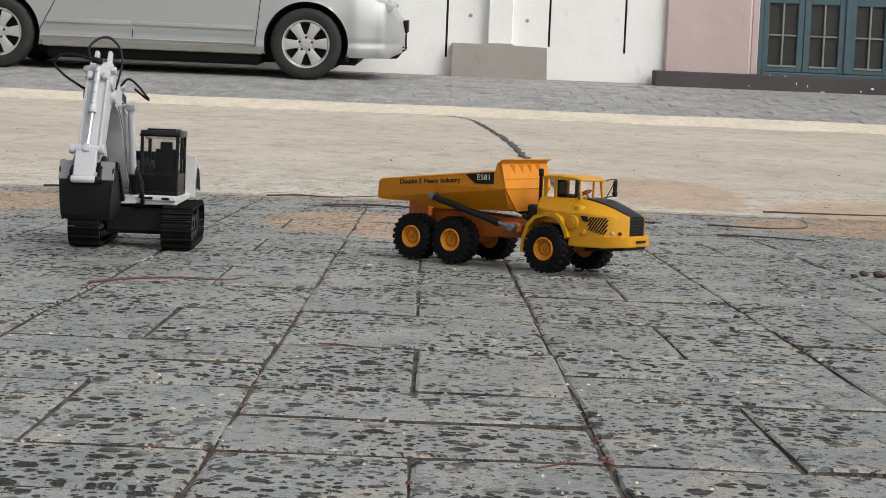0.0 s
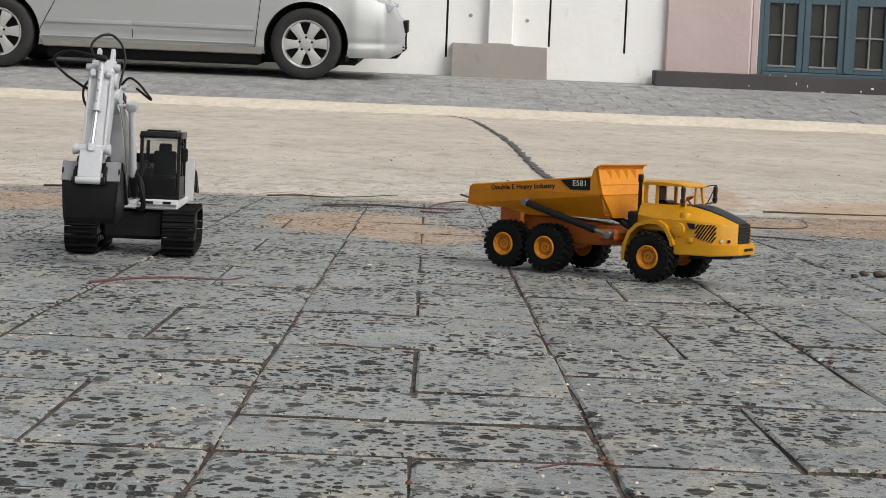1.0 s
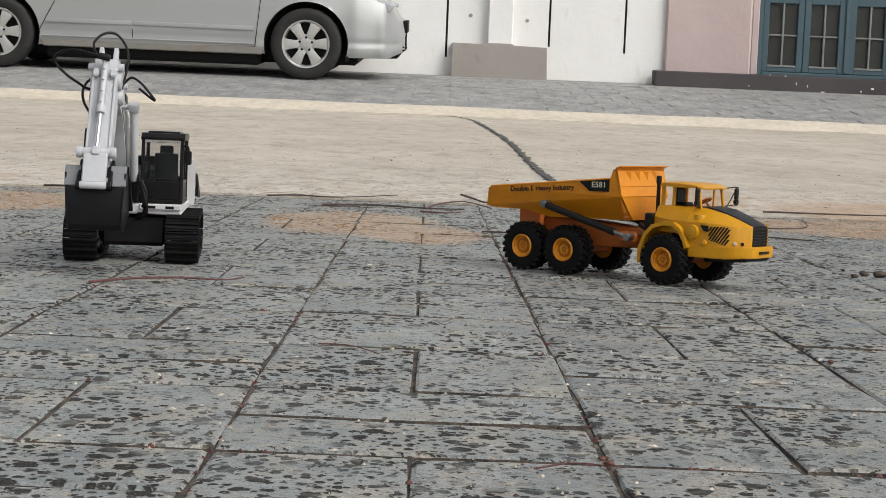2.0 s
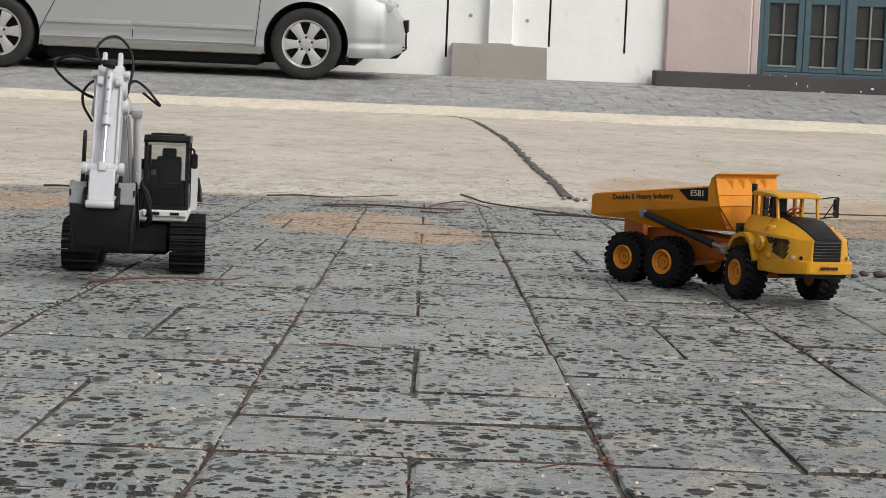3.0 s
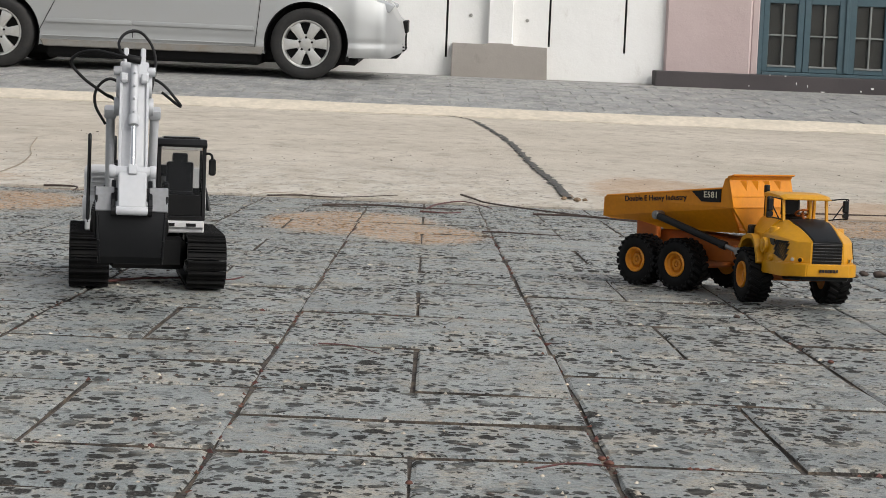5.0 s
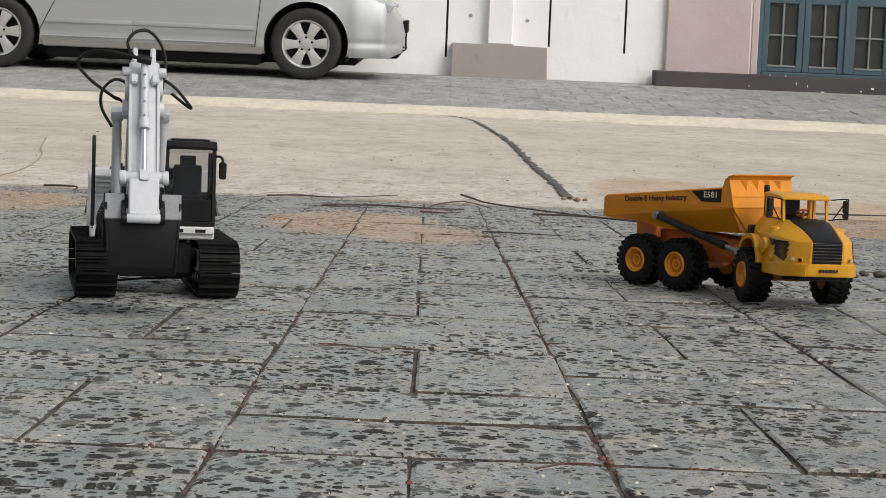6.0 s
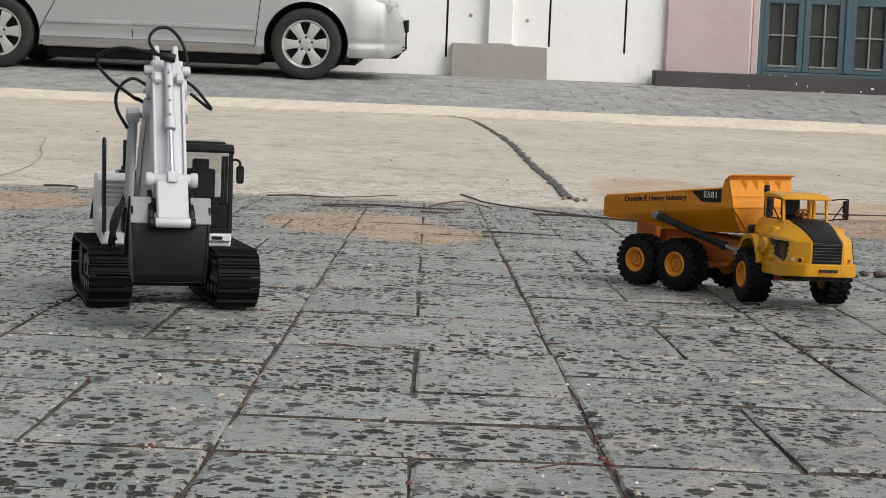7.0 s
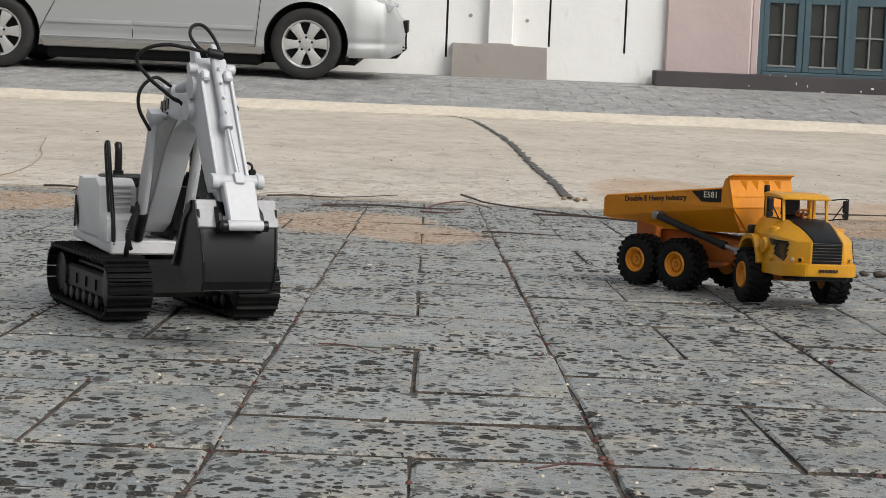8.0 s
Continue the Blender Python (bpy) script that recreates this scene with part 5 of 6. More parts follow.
    box(bm, c0 + 0.008, c0 + 0.017, y0 + 0.014, y1 - 0.014, z0 + 0.03, z0 + 0.076, 0.004, seg=2)
    box(bm, c0 + 0.0075, c0 + 0.015, y0 + 0.022, y1 - 0.022, z0 + 0.072, z0 + 0.088, 0.003, seg=2)
    box(bm, c0 + 0.04, c1 - 0.012, y0 + 0.008, y0 + 0.018, z0 + 0.006, z0 + 0.05, 0.003)
    part("seat", bm, M_GREYBLK, house, "dark moulded seat and console")
    for nm, g in (("windscreen", (c1 - 0.0068, c1 - 0.0060, y0 + t, y1 - t, z0 + 0.034, z1 - 0.012)), ("door_glass", (c0 + t, c1 - t - 0.006, y1 - 0.0032, y1 - 0.0026, z0 + 0.036, z1 - 0.012))):
        bm = bmesh.new()
        box(bm, *g)
        ob = part(nm, bm, M_CABGLASS, house, "thin clear window")
        ob.visible_shadow = False
    bm = bmesh.new()
    tube(bm, [(c1 - 0.008, y1 - 0.002, z1 - 0.018), (c1 - 0.002, y1 + 0.003, z1 - 0.017), (c1 + 0.001, y1 + 0.007, z1 - 0.020), (c1 + 0.001, y1 + 0.0075, z1 - 0.028)], 0.0017, 6, 5)
    box(bm, c1 - 0.0015, c1 + 0.003, y1 + 0.003, y1 + 0.0125, z1 - 0.046, z1 - 0.024, 0.002)
    part("mirror", bm, M_BLACK, house, "black wing mirror")
    bm = bmesh.new()
    box(bm, 0.070, 0.0785, 0.012, 0.076, 0.086, 0.0955, 0.0015)
    part("cab_step", bm, M_OFFWHITE, house)
    bm = bmesh.new()
    for y in (0.024, 0.052):
        box(bm, 0.0778, 0.0792, y, y + 0.013, 0.0885, 0.0925)
    part("step_slots", bm, M_BLACK, house)
    bm = bmesh.new()
    box(bm, -0.02, 0.06, -0.046, -0.042, 0.095, 0.132, 0.001)
    box(bm, -0.02, 0.06, -0.007, -0.003, 0.095, 0.132, 0.001)
    part("boom_bracket", bm, M_GREYBLK, house)

    # ---- boom; origin at its foot pin, its tip pin at (0.156, 0.158)
    side = [(-0.013, -0.004), (-0.011, 0.030), (0.004, 0.080), (0.026, 0.122), (0.056, 0.152), (0.092, 0.168), (0.130, 0.172), (0.160, 0.168), (0.167, 0.158), (0.160, 0.149), (0.128, 0.143), (0.098, 0.126), (0.076, 0.096), (0.056, 0.052), (0.030, 0.004), (0.010, -0.012)]
    bm = bmesh.new()
    prism(bm, side, -0.0145, 0.0145, 0.0025, seg=2)
    rod(bm, (0, -0.0165, 0), (0, 0.0165, 0), 0.011, n=18, bevel=0.001)
    rod(bm, (0.156, -0.024, 0.158), (0.156, 0.024, 0.158), 0.0115, n=20, bevel=0.0015)
    boom = part("boom", bm, M_SILVER, ex, "pale grey bent boom", smooth=35)
    for s in (-1, 1):
        bm = bmesh.new()
        prism(bm, [(-0.008, 0.0), (-0.006, 0.034), (0.016, 0.085), (0.042, 0.118), (0.080, 0.140), (0.110, 0.140), (0.094, 0.124), (0.072, 0.094), (0.052, 0.050), (0.026, 0.004)], -0.0006, 0.0006)
        part("boom_panel", bm, M_BOOMGREY, boom, "mid-grey swoosh panel").location = (0, s * 0.0149, 0)
        bm = bmesh.new()
        for k in range(3):
            box(bm, 0.056 + k * 0.0082, 0.0625 + k * 0.0082, -0.0007, 0.0007, 0.141 + k * 0.003, 0.153 + k * 0.003)
        for k in range(5):
            box(bm, 0.060 + k * 0.004, 0.0625 + k * 0.004, -0.0007, 0.0007, 0.1365 + k * 0.0012, 0.1385 + k * 0.0012)
        part("boom_mark", bm, M_GREYBLK, boom, "small dark printed bars").location = (0, s * 0.0150, 0)
        # lift cylinders beside the boom
        p, q = Vector((0.048, s * 0.027, 0.020)), Vector((0.075, s * 0.028, 0.138))
        bm = bmesh.new()
        rod(bm, p, q, 0.0058, n=14, bevel=0.001)
        box(bm, -0.008, 0.008, -0.0078, 0.0078, -0.007, 0.007, 0.003, Matrix.Translation(q) @ pose(0, 0, 0, 0, 19, 0), seg=2)
        rod(bm, (q.x, s * 0.013, q.z), (q.x, s * 0.034, q.z), 0.004, n=10)
        for k in range(4):
            c = p.lerp(q, 0.2 + 0.2 * k)
            box(bm, c.x + 0.004, c.x + 0.0068, c.y - 0.001, c.y + 0.001, c.z - 0.001, c.z + 0.003)
        part("lift_cylinder", bm, M_SILVER, boom, "pale grey lifting cylinder", smooth=40)
        bm = bmesh.new()
        rod(bm, (0.036, s * 0.027, -0.014), p, 0.0075, n=12, bevel=0.002)
        part("cylinder_foot", bm, M_BLACK, boom, smooth=40)
        bm = bmesh.new()
        tube(bm, [(0.046, s * 0.029, 0.030), (0.058, s * 0.037, 0.014), (0.061, s * 0.044, -0.012), (0.055, s * 0.043, -0.028), (0.040, s * 0.033, -0.033), (0.014, s * 0.016, -0.030)], 0.0023, 8, 8)
        tube(bm, [(0.048, s * 0.032, 0.032), (0.064, s * 0.040, 0.016), (0.068, s * 0.048, -0.014), (0.060, s * 0.046, -0.032), (0.043, s * 0.036, -0.037), (0.012, s * 0.014, -0.032)], 0.0026, 8, 8)
        for k in range(14):
            a, b = 0.022 - k * 0.0030, 0.0195 - k * 0.0030
            rod(bm, (0.0625 + 0.004 * math.sin(k * 0.22), s * (0.0395 + 0.0075 * math.sin(k * 0.2)), a), (0.0627 + 0.004 * math.sin(k * 0.22 + 0.15), s * (0.0397 + 0.0075 * math.sin(k * 0.2 + 0.14)), b), 0.0031, n=8)
        part("lift_hose", bm, M_HOSE, boom, "black rubber hoses", smooth=60)
    # stick cylinder on the boom's back
    bm = bmesh.new()
    rod(bm, (0.062, 0, 0.166), (0.130, 0, 0.190), 0.006, n=14, bevel=0.001)
    prism(bm, [(0.040, 0.140), (0.052, 0.172), (0.070, 0.174), (0.078, 0.158)], -0.010, 0.010, 0.003)
    rod(bm, (0.062, -0.016, 0.168), (0.062, 0.016, 0.168), 0.0045, n=12)
    part("stick_cylinder", bm, M_SILVER, boom, smooth=40)
    bm = bmesh.new()
    rod(bm, (0.130, 0, 0.190), (0.152, 0, 0.196), 0.0036, n=12)
    part("piston_rod", bm, M_CHROME, boom, "shiny chrome piston rod", smooth=40)
    bm = bmesh.new()
    tube(bm, [(0.070, -0.010, 0.172), (0.075, -0.030, 0.182), (0.076, -0.046, 0.168), (0.078, -0.047, 0.146), (0.080, -0.034, 0.122)], 0.0020, 8, 8)
    tube(bm, [(0.070, 0.010, 0.172), (0.080, 0.024, 0.184), (0.088, 0.040, 0.176), (0.090, 0.054, 0.160), (0.090, 0.060, 0.152), (0.089, 0.056, 0.153), (0.084, 0.036, 0.168)], 0.0020, 8, 8)
    part("boom_hose", bm, M_HOSE, boom, "black rubber hose loops", smooth=60)

    # its tip reaches to the stick's pin
    for ob in [boom] + list(boom.children):
        for v in ob.data.vertices:
            v.co.x, v.co.z = v.co.x * 1.137, v.co.z * 0.964

    # ---- stick; origin at its pin on the boom, hanging along -z
    bm = bmesh.new()
    prism(bm, [(-0.018, 0.008), (-0.014, 0.024), (0.0, 0.030), (0.016, 0.026), (0.021, 0.0), (0.020, -0.112), (0.012, -0.148), (-0.004, -0.150), (-0.013, -0.10), (-0.019, -0.02)], -0.0193, 0.0193, 0.0025, seg=2)
    rod(bm, (0, -0.024, 0), (0, 0.024, 0), 0.0125, n=20, bevel=0.001)
    for y in (-0.0115, 0.0115):
        prism(bm, [(-0.012, 0.022), (-0.004, 0.049), (0.006, 0.049), (0.012, 0.024)], y - 0.0035, y + 0.0035, 0.0015)
    for s in (-1, 1):
        rod(bm, (0.014, s * 0.017, 0.014), (0.014, s * 0.028, 0.014), 0.0055, n=12, bevel=0.0012)
        box(bm, 0.014, 0.029, s * 0.0135 - 0.005, s * 0.0135 + 0.005, -0.006, 0.006, 0.002)
        prism(bm, [(0.018, -0.004), (0.0245, -0.004), (0.0225, -0.112), (0.016, -0.112)], s * 0.0175 - 0.002, s * 0.0175 + 0.002, 0.0008)
    stick = part("stick", bm, M_SILVER, ex, "pale grey straight stick", smooth=35)
    bm = bmesh.new()
    rod(bm, (0.027, 0.0, 0.020), (0.029, 0.0, -0.056), 0.0052, n=14, bevel=0.001)
    for k in range(4):
        box(bm, 0.031, 0.0365, -0.0013, 0.0013, 0.002 - k * 0.0165, 0.005 - k * 0.0165, 0.0005)
    rod(bm, (0.029, 0, -0.050), (0.029, 0, -0.062), 0.0072, n=14, bevel=0.0012)
    part("bucket_cylinder", bm, M_SILVER, stick, smooth=40)
    bm = bmesh.new()
    rod(bm, (0.029, 0, -0.061), (0.034, 0, -0.118), 0.0036, n=14)
    part("piston_rod", bm, M_CHROME, stick, "shiny chrome piston rod", smooth=40)
    bm = bmesh.new()
    rod(bm, (0.030, -0.026, -0.120), (0.030, 0.026, -0.120), 0.0064, n=14, bevel=0.0015)
    for s in (-1, 1):
        rod(bm, (0.030, s * 0.022, -0.120), (0.030, s * 0.0305, -0.120), 0.0078, n=14, bevel=0.0018)
    box(bm, 0.028, 0.040, -0.0058, 0.0058, -0.126, -0.114, 0.001)
    prism(bm, [(0.024, -0.122), (0.037, -0.122), (0.036, -0.166), (0.026, -0.166)], -0.0185, 0.0185, 0.002)
    rod(bm, (0.032, -0.0205, -0.168), (0.032, 0.0205, -0.168), 0.0052, n=14, bevel=0.001)
    part("bucket_link", bm, M_SILVER, stick, "pale grey linkage block with pins", smooth=40)
    for s in (-1, 1):
        for x, z, y, r in ((0.014, -0.138, 0.027, 0.0042), (0.031, -0.168, 0.0262, 0.0056), (-0.002, -0.145, 0.027, 0.0056)):
            bm = bmesh.new()
            rod(bm, (x, s * 0.019, z), (x, s * y, z), r, n=10)
            part("link_pin", bm, M_BLACK, stick, smooth=40)
    bm = bmesh.new()
    tube(bm, [(0.036, -0.002, 0.022), (0.030, -0.014, 0.026), (0.022, -0.022, 0.046), (0.010, -0.012, 0.066), (0.0, 0.006, 0.073), (-0.010, 0.022, 0.062), (-0.016, 0.029, 0.042), (-0.020, 0.026, 0.018), (-0.022, 0.022, 0.0), (-0.030, 0.017, -0.012)], 0.0020, 8, 8)
    tube(bm, [(0.036, 0.0, 0.020), (0.032, -0.020, 0.025), (0.026, -0.046, 0.033), (0.016, -0.067, 0.033), (0.006, -0.076, 0.025), (-0.006, -0.062, 0.012), (-0.018, -0.042, 0.002), (-0.030, -0.020, -0.008)], 0.0020, 8, 8)
    rod(bm, (0.034, -0.010, 0.022), (0.034, 0.008, 0.019), 0.0048, n=10, bevel=0.001)
    part("stick_hose", bm, M_HOSE, stick, "black rubber hose loops", smooth=60)

    # the stick stands in front of its pin and reaches well above it; a lug carries the pin
    for ob in [stick] + list(stick.children):
        for v in ob.data.vertices:
            z = v.co.z * 1.06 + 0.0185
            v.co = Vector((v.co.x + 0.018 - 0.06 * z, v.co.y * (0.9 if abs(v.co.y) < 0.032 else 1.0), z))
    bm = bmesh.new()
    prism(bm, [(-0.013, -0.010), (-0.013, 0.010), (0.004, 0.038), (0.020, 0.044), (0.024, -0.040), (0.008, -0.030)], -0.0165, 0.0165, 0.002)
    rod(bm, (0, -0.0215, 0), (0, 0.0215, 0), 0.0125, n=22, bevel=0.0015)
    part("stick_lug", bm, M_SILVER, stick, smooth=35)

    # ---- bucket on the stick's end, curled in: its back looks forward. Built upright, then leant to the stick
    lean = pose(0, 0, 0, 0, 24, 0)
    hang = Matrix.Translation((0.0450, 0, -0.1290)) @ lean
    half = lambda z: 0.0418 + 0.06 * min(0.0, z + 0.004)
    prof = [(-0.004, 0.002), (0.002, -0.006), (0.0075, -0.030), (0.0110, -0.058), (0.0085, -0.0780), (0.0020, -0.0860), (-0.022, -0.0880), (-0.052, -0.0790), (-0.078, -0.0600)]
    inner = [(x - 0.003, z) if i < 4 else (x - 0.002, z + 0.0028) for i, (x, z) in enumerate(prof)]
    bm = bmesh.new()
    rows = []
    for (x, z), (u, w) in zip(prof, inner):
        h = half(z)
        rows.append([bm.verts.new(p) for p in ((x, -h, z), (x, h, z), (u, h, w), (u, -h, w))])
    for p, q in zip(rows, rows[1:]):
        for i in range(4):
            bm.faces.new((p[i], p[(i + 1) % 4], q[(i + 1) % 4], q[i]))
    bm.faces.new(rows[0][::-1]), bm.faces.new(rows[-1])
    bmesh.ops.recalc_face_normals(bm, faces=bm.faces[:])
    bmesh.ops.transform(bm, verts=bm.verts, matrix=hang)
    bucket = part("bucket", bm, M_GREYBLK, ex, "dark grey digging bucket, curled in", smooth=30)
    for s in (-1, 1):
        # side plate, its thick cutting edge, and the rib along the back's corner
        bm = bmesh.new()
        side = prof + [(-0.070, -0.052), (-0.030, 0.000), (-0.014, 0.004)]
        a = [bm.verts.new((x, s * (half(z) + 0.0004), z)) for x, z in side]
        b = [bm.verts.new((x, s * (half(z) - 0.0022), z)) for x, z in side]
        bm.faces.new(a), bm.faces.new(b[::-1])
        for i in range(len(side)):
            j = (i + 1) % len(side)
            bm.faces.new((a[i], a[j], b[j], b[i]))
        bmesh.ops.recalc_face_normals(bm, faces=bm.faces[:])
        bmesh.ops.transform(bm, verts=bm.verts, matrix=hang)
        plate = part("side_plate", bm, M_GREYBLK, bucket)
        bm = bmesh.new()
        edge = [(-0.013, 0.004), (-0.030, 0.000), (-0.072, -0.053), (-0.079, -0.060), (-0.070, -0.063), (-0.033, -0.014), (-0.016, -0.006)]
        prism(bm, edge, s * 0.0400 - 0.0035, s * 0.0400 + 0.0035, 0.0006)
        bmesh.ops.transform(bm, verts=bm.verts, matrix=hang)
        part("cutting_edge", bm, M_GREYBLK, plate)
        bm = bmesh.new()
        for (x, z), (u, w) in zip(prof[1:5], prof[2:6]):
            rod(bm, (x, s * (half(z) - 0.0006), z), (u, s * (half(w) - 0.0006), w), 0.0016, n=8)
        bmesh.ops.transform(bm, verts=bm.verts, matrix=hang)
        part("edge_rib", bm, M_GREYBLK, bucket, smooth=40)
        # folded plates beside the linkage, and the bracket that holds the pin
        bm = bmesh.new()
        ya, yb = sorted((s * 0.0205, s * 0.0424))
        prism(bm, [(-0.005, 0.0030), (-0.002, 0.0045), (0.0090, -0.0235), (0.0055, -0.0250)], ya, yb, 0.0008)
        bmesh.ops.transform(bm, verts=bm.verts, matrix=hang)
        part("ear_plate", bm, M_EAR, bucket, "scuffed shiny grey plate")
        bm = bmesh.new()
        prism(bm, [(0.008, -0.030), (0.013, -0.026), (0.0165, -0.017), (0.0120, -0.009), (0.001, -0.003), (-0.018, 0.012), (-0.026, 0.004)], s * 0.0215 - 0.0026, s * 0.0215 + 0.0026, 0.0008)
        bmesh.ops.transform(bm, verts=bm.verts, matrix=hang)
        part("bracket", bm, M_GREYBLK, bucket)
    bm = bmesh.new()
    rod(bm, (0.0085, -0.0190, -0.0170), (0.0085, 0.0190, -0.0170), 0.0050, n=16, bevel=0.001)
    bmesh.ops.transform(bm, verts=bm.verts, matrix=hang)
    part("bucket_pin", bm, M_SILVER, bucket, "pale grey pin tube", smooth=40)
    for k in range(5):
        y = -0.0310 + k * 0.0155
        bm = bmesh.new()
        prism(bm, [(-0.074, -0.066), (-0.070, -0.058), (-0.094, -0.046)], y - 0.0042, y + 0.0042, 0.0006)
        bmesh.ops.transform(bm, verts=bm.verts, matrix=hang)
        part("tooth", bm, M_GREYBLK, bucket)
    return ex, house, boom, stick, bucket


EXC, HOUSE, BOOM, STICK, BUCKET = excavator()


# ---- small litter on the ground ----
def litter_twig(pts, r, material, label, name="twig", taper=0.5, kinks=0.0):
    bm = bmesh.new()
    rnd = random.Random(len(label) + int(pts[0][0] * 1000))
    pts = [Vector((x + rnd.uniform(-kinks, kinks), y, z)) for x, y, z in pts]
    o = pts[0].copy()
    tube(bm, [p - o for p in pts], r, 6, 6, taper)
    ob = part(name, bm, material)
    ob.location = o
    return tagged(ob, label, "twig", "litter on the paving")


E_Z = 0.004
DARK, RED, PALE = "dark brown dry twig lying on the stones", "thin reddish dry stalk lying on the stones", "thin pale curved straw on the stones"
litter_twig([(-0.307, 4.23, E_Z), (-0.18, 4.27, 0.006), (-0.04, 4.26, E_Z), (0.05, 4.28, E_Z)], 0.0032, M_TWIG, DARK)
litter_twig([(-0.48, 4.56, 0.004), (-0.40, 4.60, 0.006), (-0.288, 4.58, 0.006), (-0.132, 4.74, 0.010)], 0.0026, M_TWIG, DARK)
litter_twig([(0.045, 4.86, 0.013), (0.08, 4.74, 0.009), (0.112, 4.635, 0.005), (0.20, 4.44, 0.005), (0.32, 4.26, 0.004), (0.439, 4.127, 0.004), (0.52, 4.05, 0.004)], 0.0030, M_TWIG, DARK)
litter_twig([(-0.045, 4.25, E_Z), (-0.02, 4.44, 0.005), (0.03, 4.60, 0.006), (0.07, 4.60, 0.005), (0.121, 4.373, 0.004)], 0.0026, M_REDTWIG, RED)
litter_twig([(-0.06, 4.12, E_Z), (0.0, 4.10, E_Z), (0.04, 4.14, E_Z)], 0.0026, M_REDTWIG, RED)
litter_twig([(0.22, 4.20, E_Z), (0.34, 4.16, 0.006), (0.50, 4.02, E_Z)], 0.0030, M_TWIG, DARK)
litter_twig([(-1.09, 4.60, 0.004), (-1.04, 4.58, 0.006), (-0.99, 4.55, 0.006), (-0.967, 4.40, 0.004)], 0.0036, M_TWIG, DARK)
litter_twig([(-0.489, 4.277, 0.003), (-0.507, 4.45, 0.005), (-0.49, 4.60, 0.008), (-0.44, 4.65, 0.008), (-0.33, 4.58, 0.006)], 0.0013, M_STRAW, PALE, "straw")
PUSHED_TWIG = litter_twig([(-0.468, 2.24, 0.003), (-0.42, 2.29, 0.005), (-0.36, 2.315, 0.006), (-0.30, 2.33, 0.004), (-0.278, 2.375, 0.004)], 0.0021, M_REDTWIG, RED)
litter_twig([(0.63, 4.06, 0.004), (0.78, 4.02, 0.004), (0.88, 4.12, 0.004), (0.93, 4.4, 0.006)], 0.0022, M_TWIG, DARK)
litter_twig([(0.885, 4.71, 0.008), (1.05, 4.72, 0.008), (1.24, 4.745, 0.009), (1.5, 4.80, 0.011)], 0.003, M_TWIG, DARK)
litter_twig([(0.60, 3.72, 0.003), (0.70, 3.70, 0.004), (0.80, 3.66, 0.003)], 0.0026, M_TWIG, DARK)
BLOWN_STRAW = litter_twig([(-1.678, 7.10, 0.071), (-1.52, 6.35, 0.05), (-1.42, 5.95, 0.040), (-1.33, 5.45, 0.026), (-1.295, 5.1, 0.016), (-1.29, 4.9, 0.011)], 0.0028, M_STRAW, PALE, "straw")
litter_twig([(0.08, 3.52, 0.003), (0.15, 3.50, 0.004), (0.24, 3.49, 0.003)], 0.002, M_TWIG, DARK)
litter_twig([(-0.505, 1.46, 0.003), (-0.46, 1.49, 0.005), (-0.44, 1.46, 0.006), (-0.47, 1.435, 0.003)], 0.0012, M_REDTWIG, RED)
litter_twig([(0.07, 1.165, 0.003), (0.10, 1.185, 0.004), (0.135, 1.18, 0.003)], 0.0008, M_REDTWIG, RED)
litter_twig([(-0.125, 1.745, 0.003), (-0.09, 1.725, 0.005), (-0.06, 1.69, 0.003)], 0.001, M_REDTWIG, RED)


def clod(x, y, r, seed, material, name, label, category, z=0.0):
    bm = bmesh.new()
    bmesh.ops.create_icosphere(bm, subdivisions=2, radius=r)
    for v in bm.verts:
        v.co *= 1 + 0.5 * noise.noise(v.co / r * 0.9 + Vector((seed, 0, 0)))
        v.co.z *= 0.6
    low = min(v.co.z for v in bm.verts)
    bmesh.ops.translate(bm, verts=bm.verts, vec=(0, 0, -low - 0.001))
    ob = part(name, bm, material, smooth=60)
    ob.location = (x, y, z)
    return tagged(ob, label, category, "litter on the paving")


for i, (x, y, r) in enumerate(((0.716, 2.87, 0.008), (0.738, 2.85, 0.010), (0.692, 2.83, 0.006), (0.752, 2.80, 0.010), (0.70, 2.95, 0.004), (0.381, 2.165, 0.004))):
    clod(x, y, r, i * 3.1, M_DUNG, "clod", "dark brown clod of dirt on the stones", "clod")
for i, (x, y, r) in enumerate(((-0.016, 1.115, 0.0025), (0.126, 1.205, 0.0035), (0.122, 1.22, 0.003), (0.415, 1.78, 0.0035), (0.345, 4.92, 0.008), (0.38, 4.86, 0.010), (0.405, 4.9, 0.008), (0.37, 5.0, 0.007))):
    clod(x, y, r, i * 2.3 + 40, M_LEAF if y < 3 else M_SANDY, "leaf_crumb", "crumpled red-brown leaf scrap on the ground", "leaf", land(y))


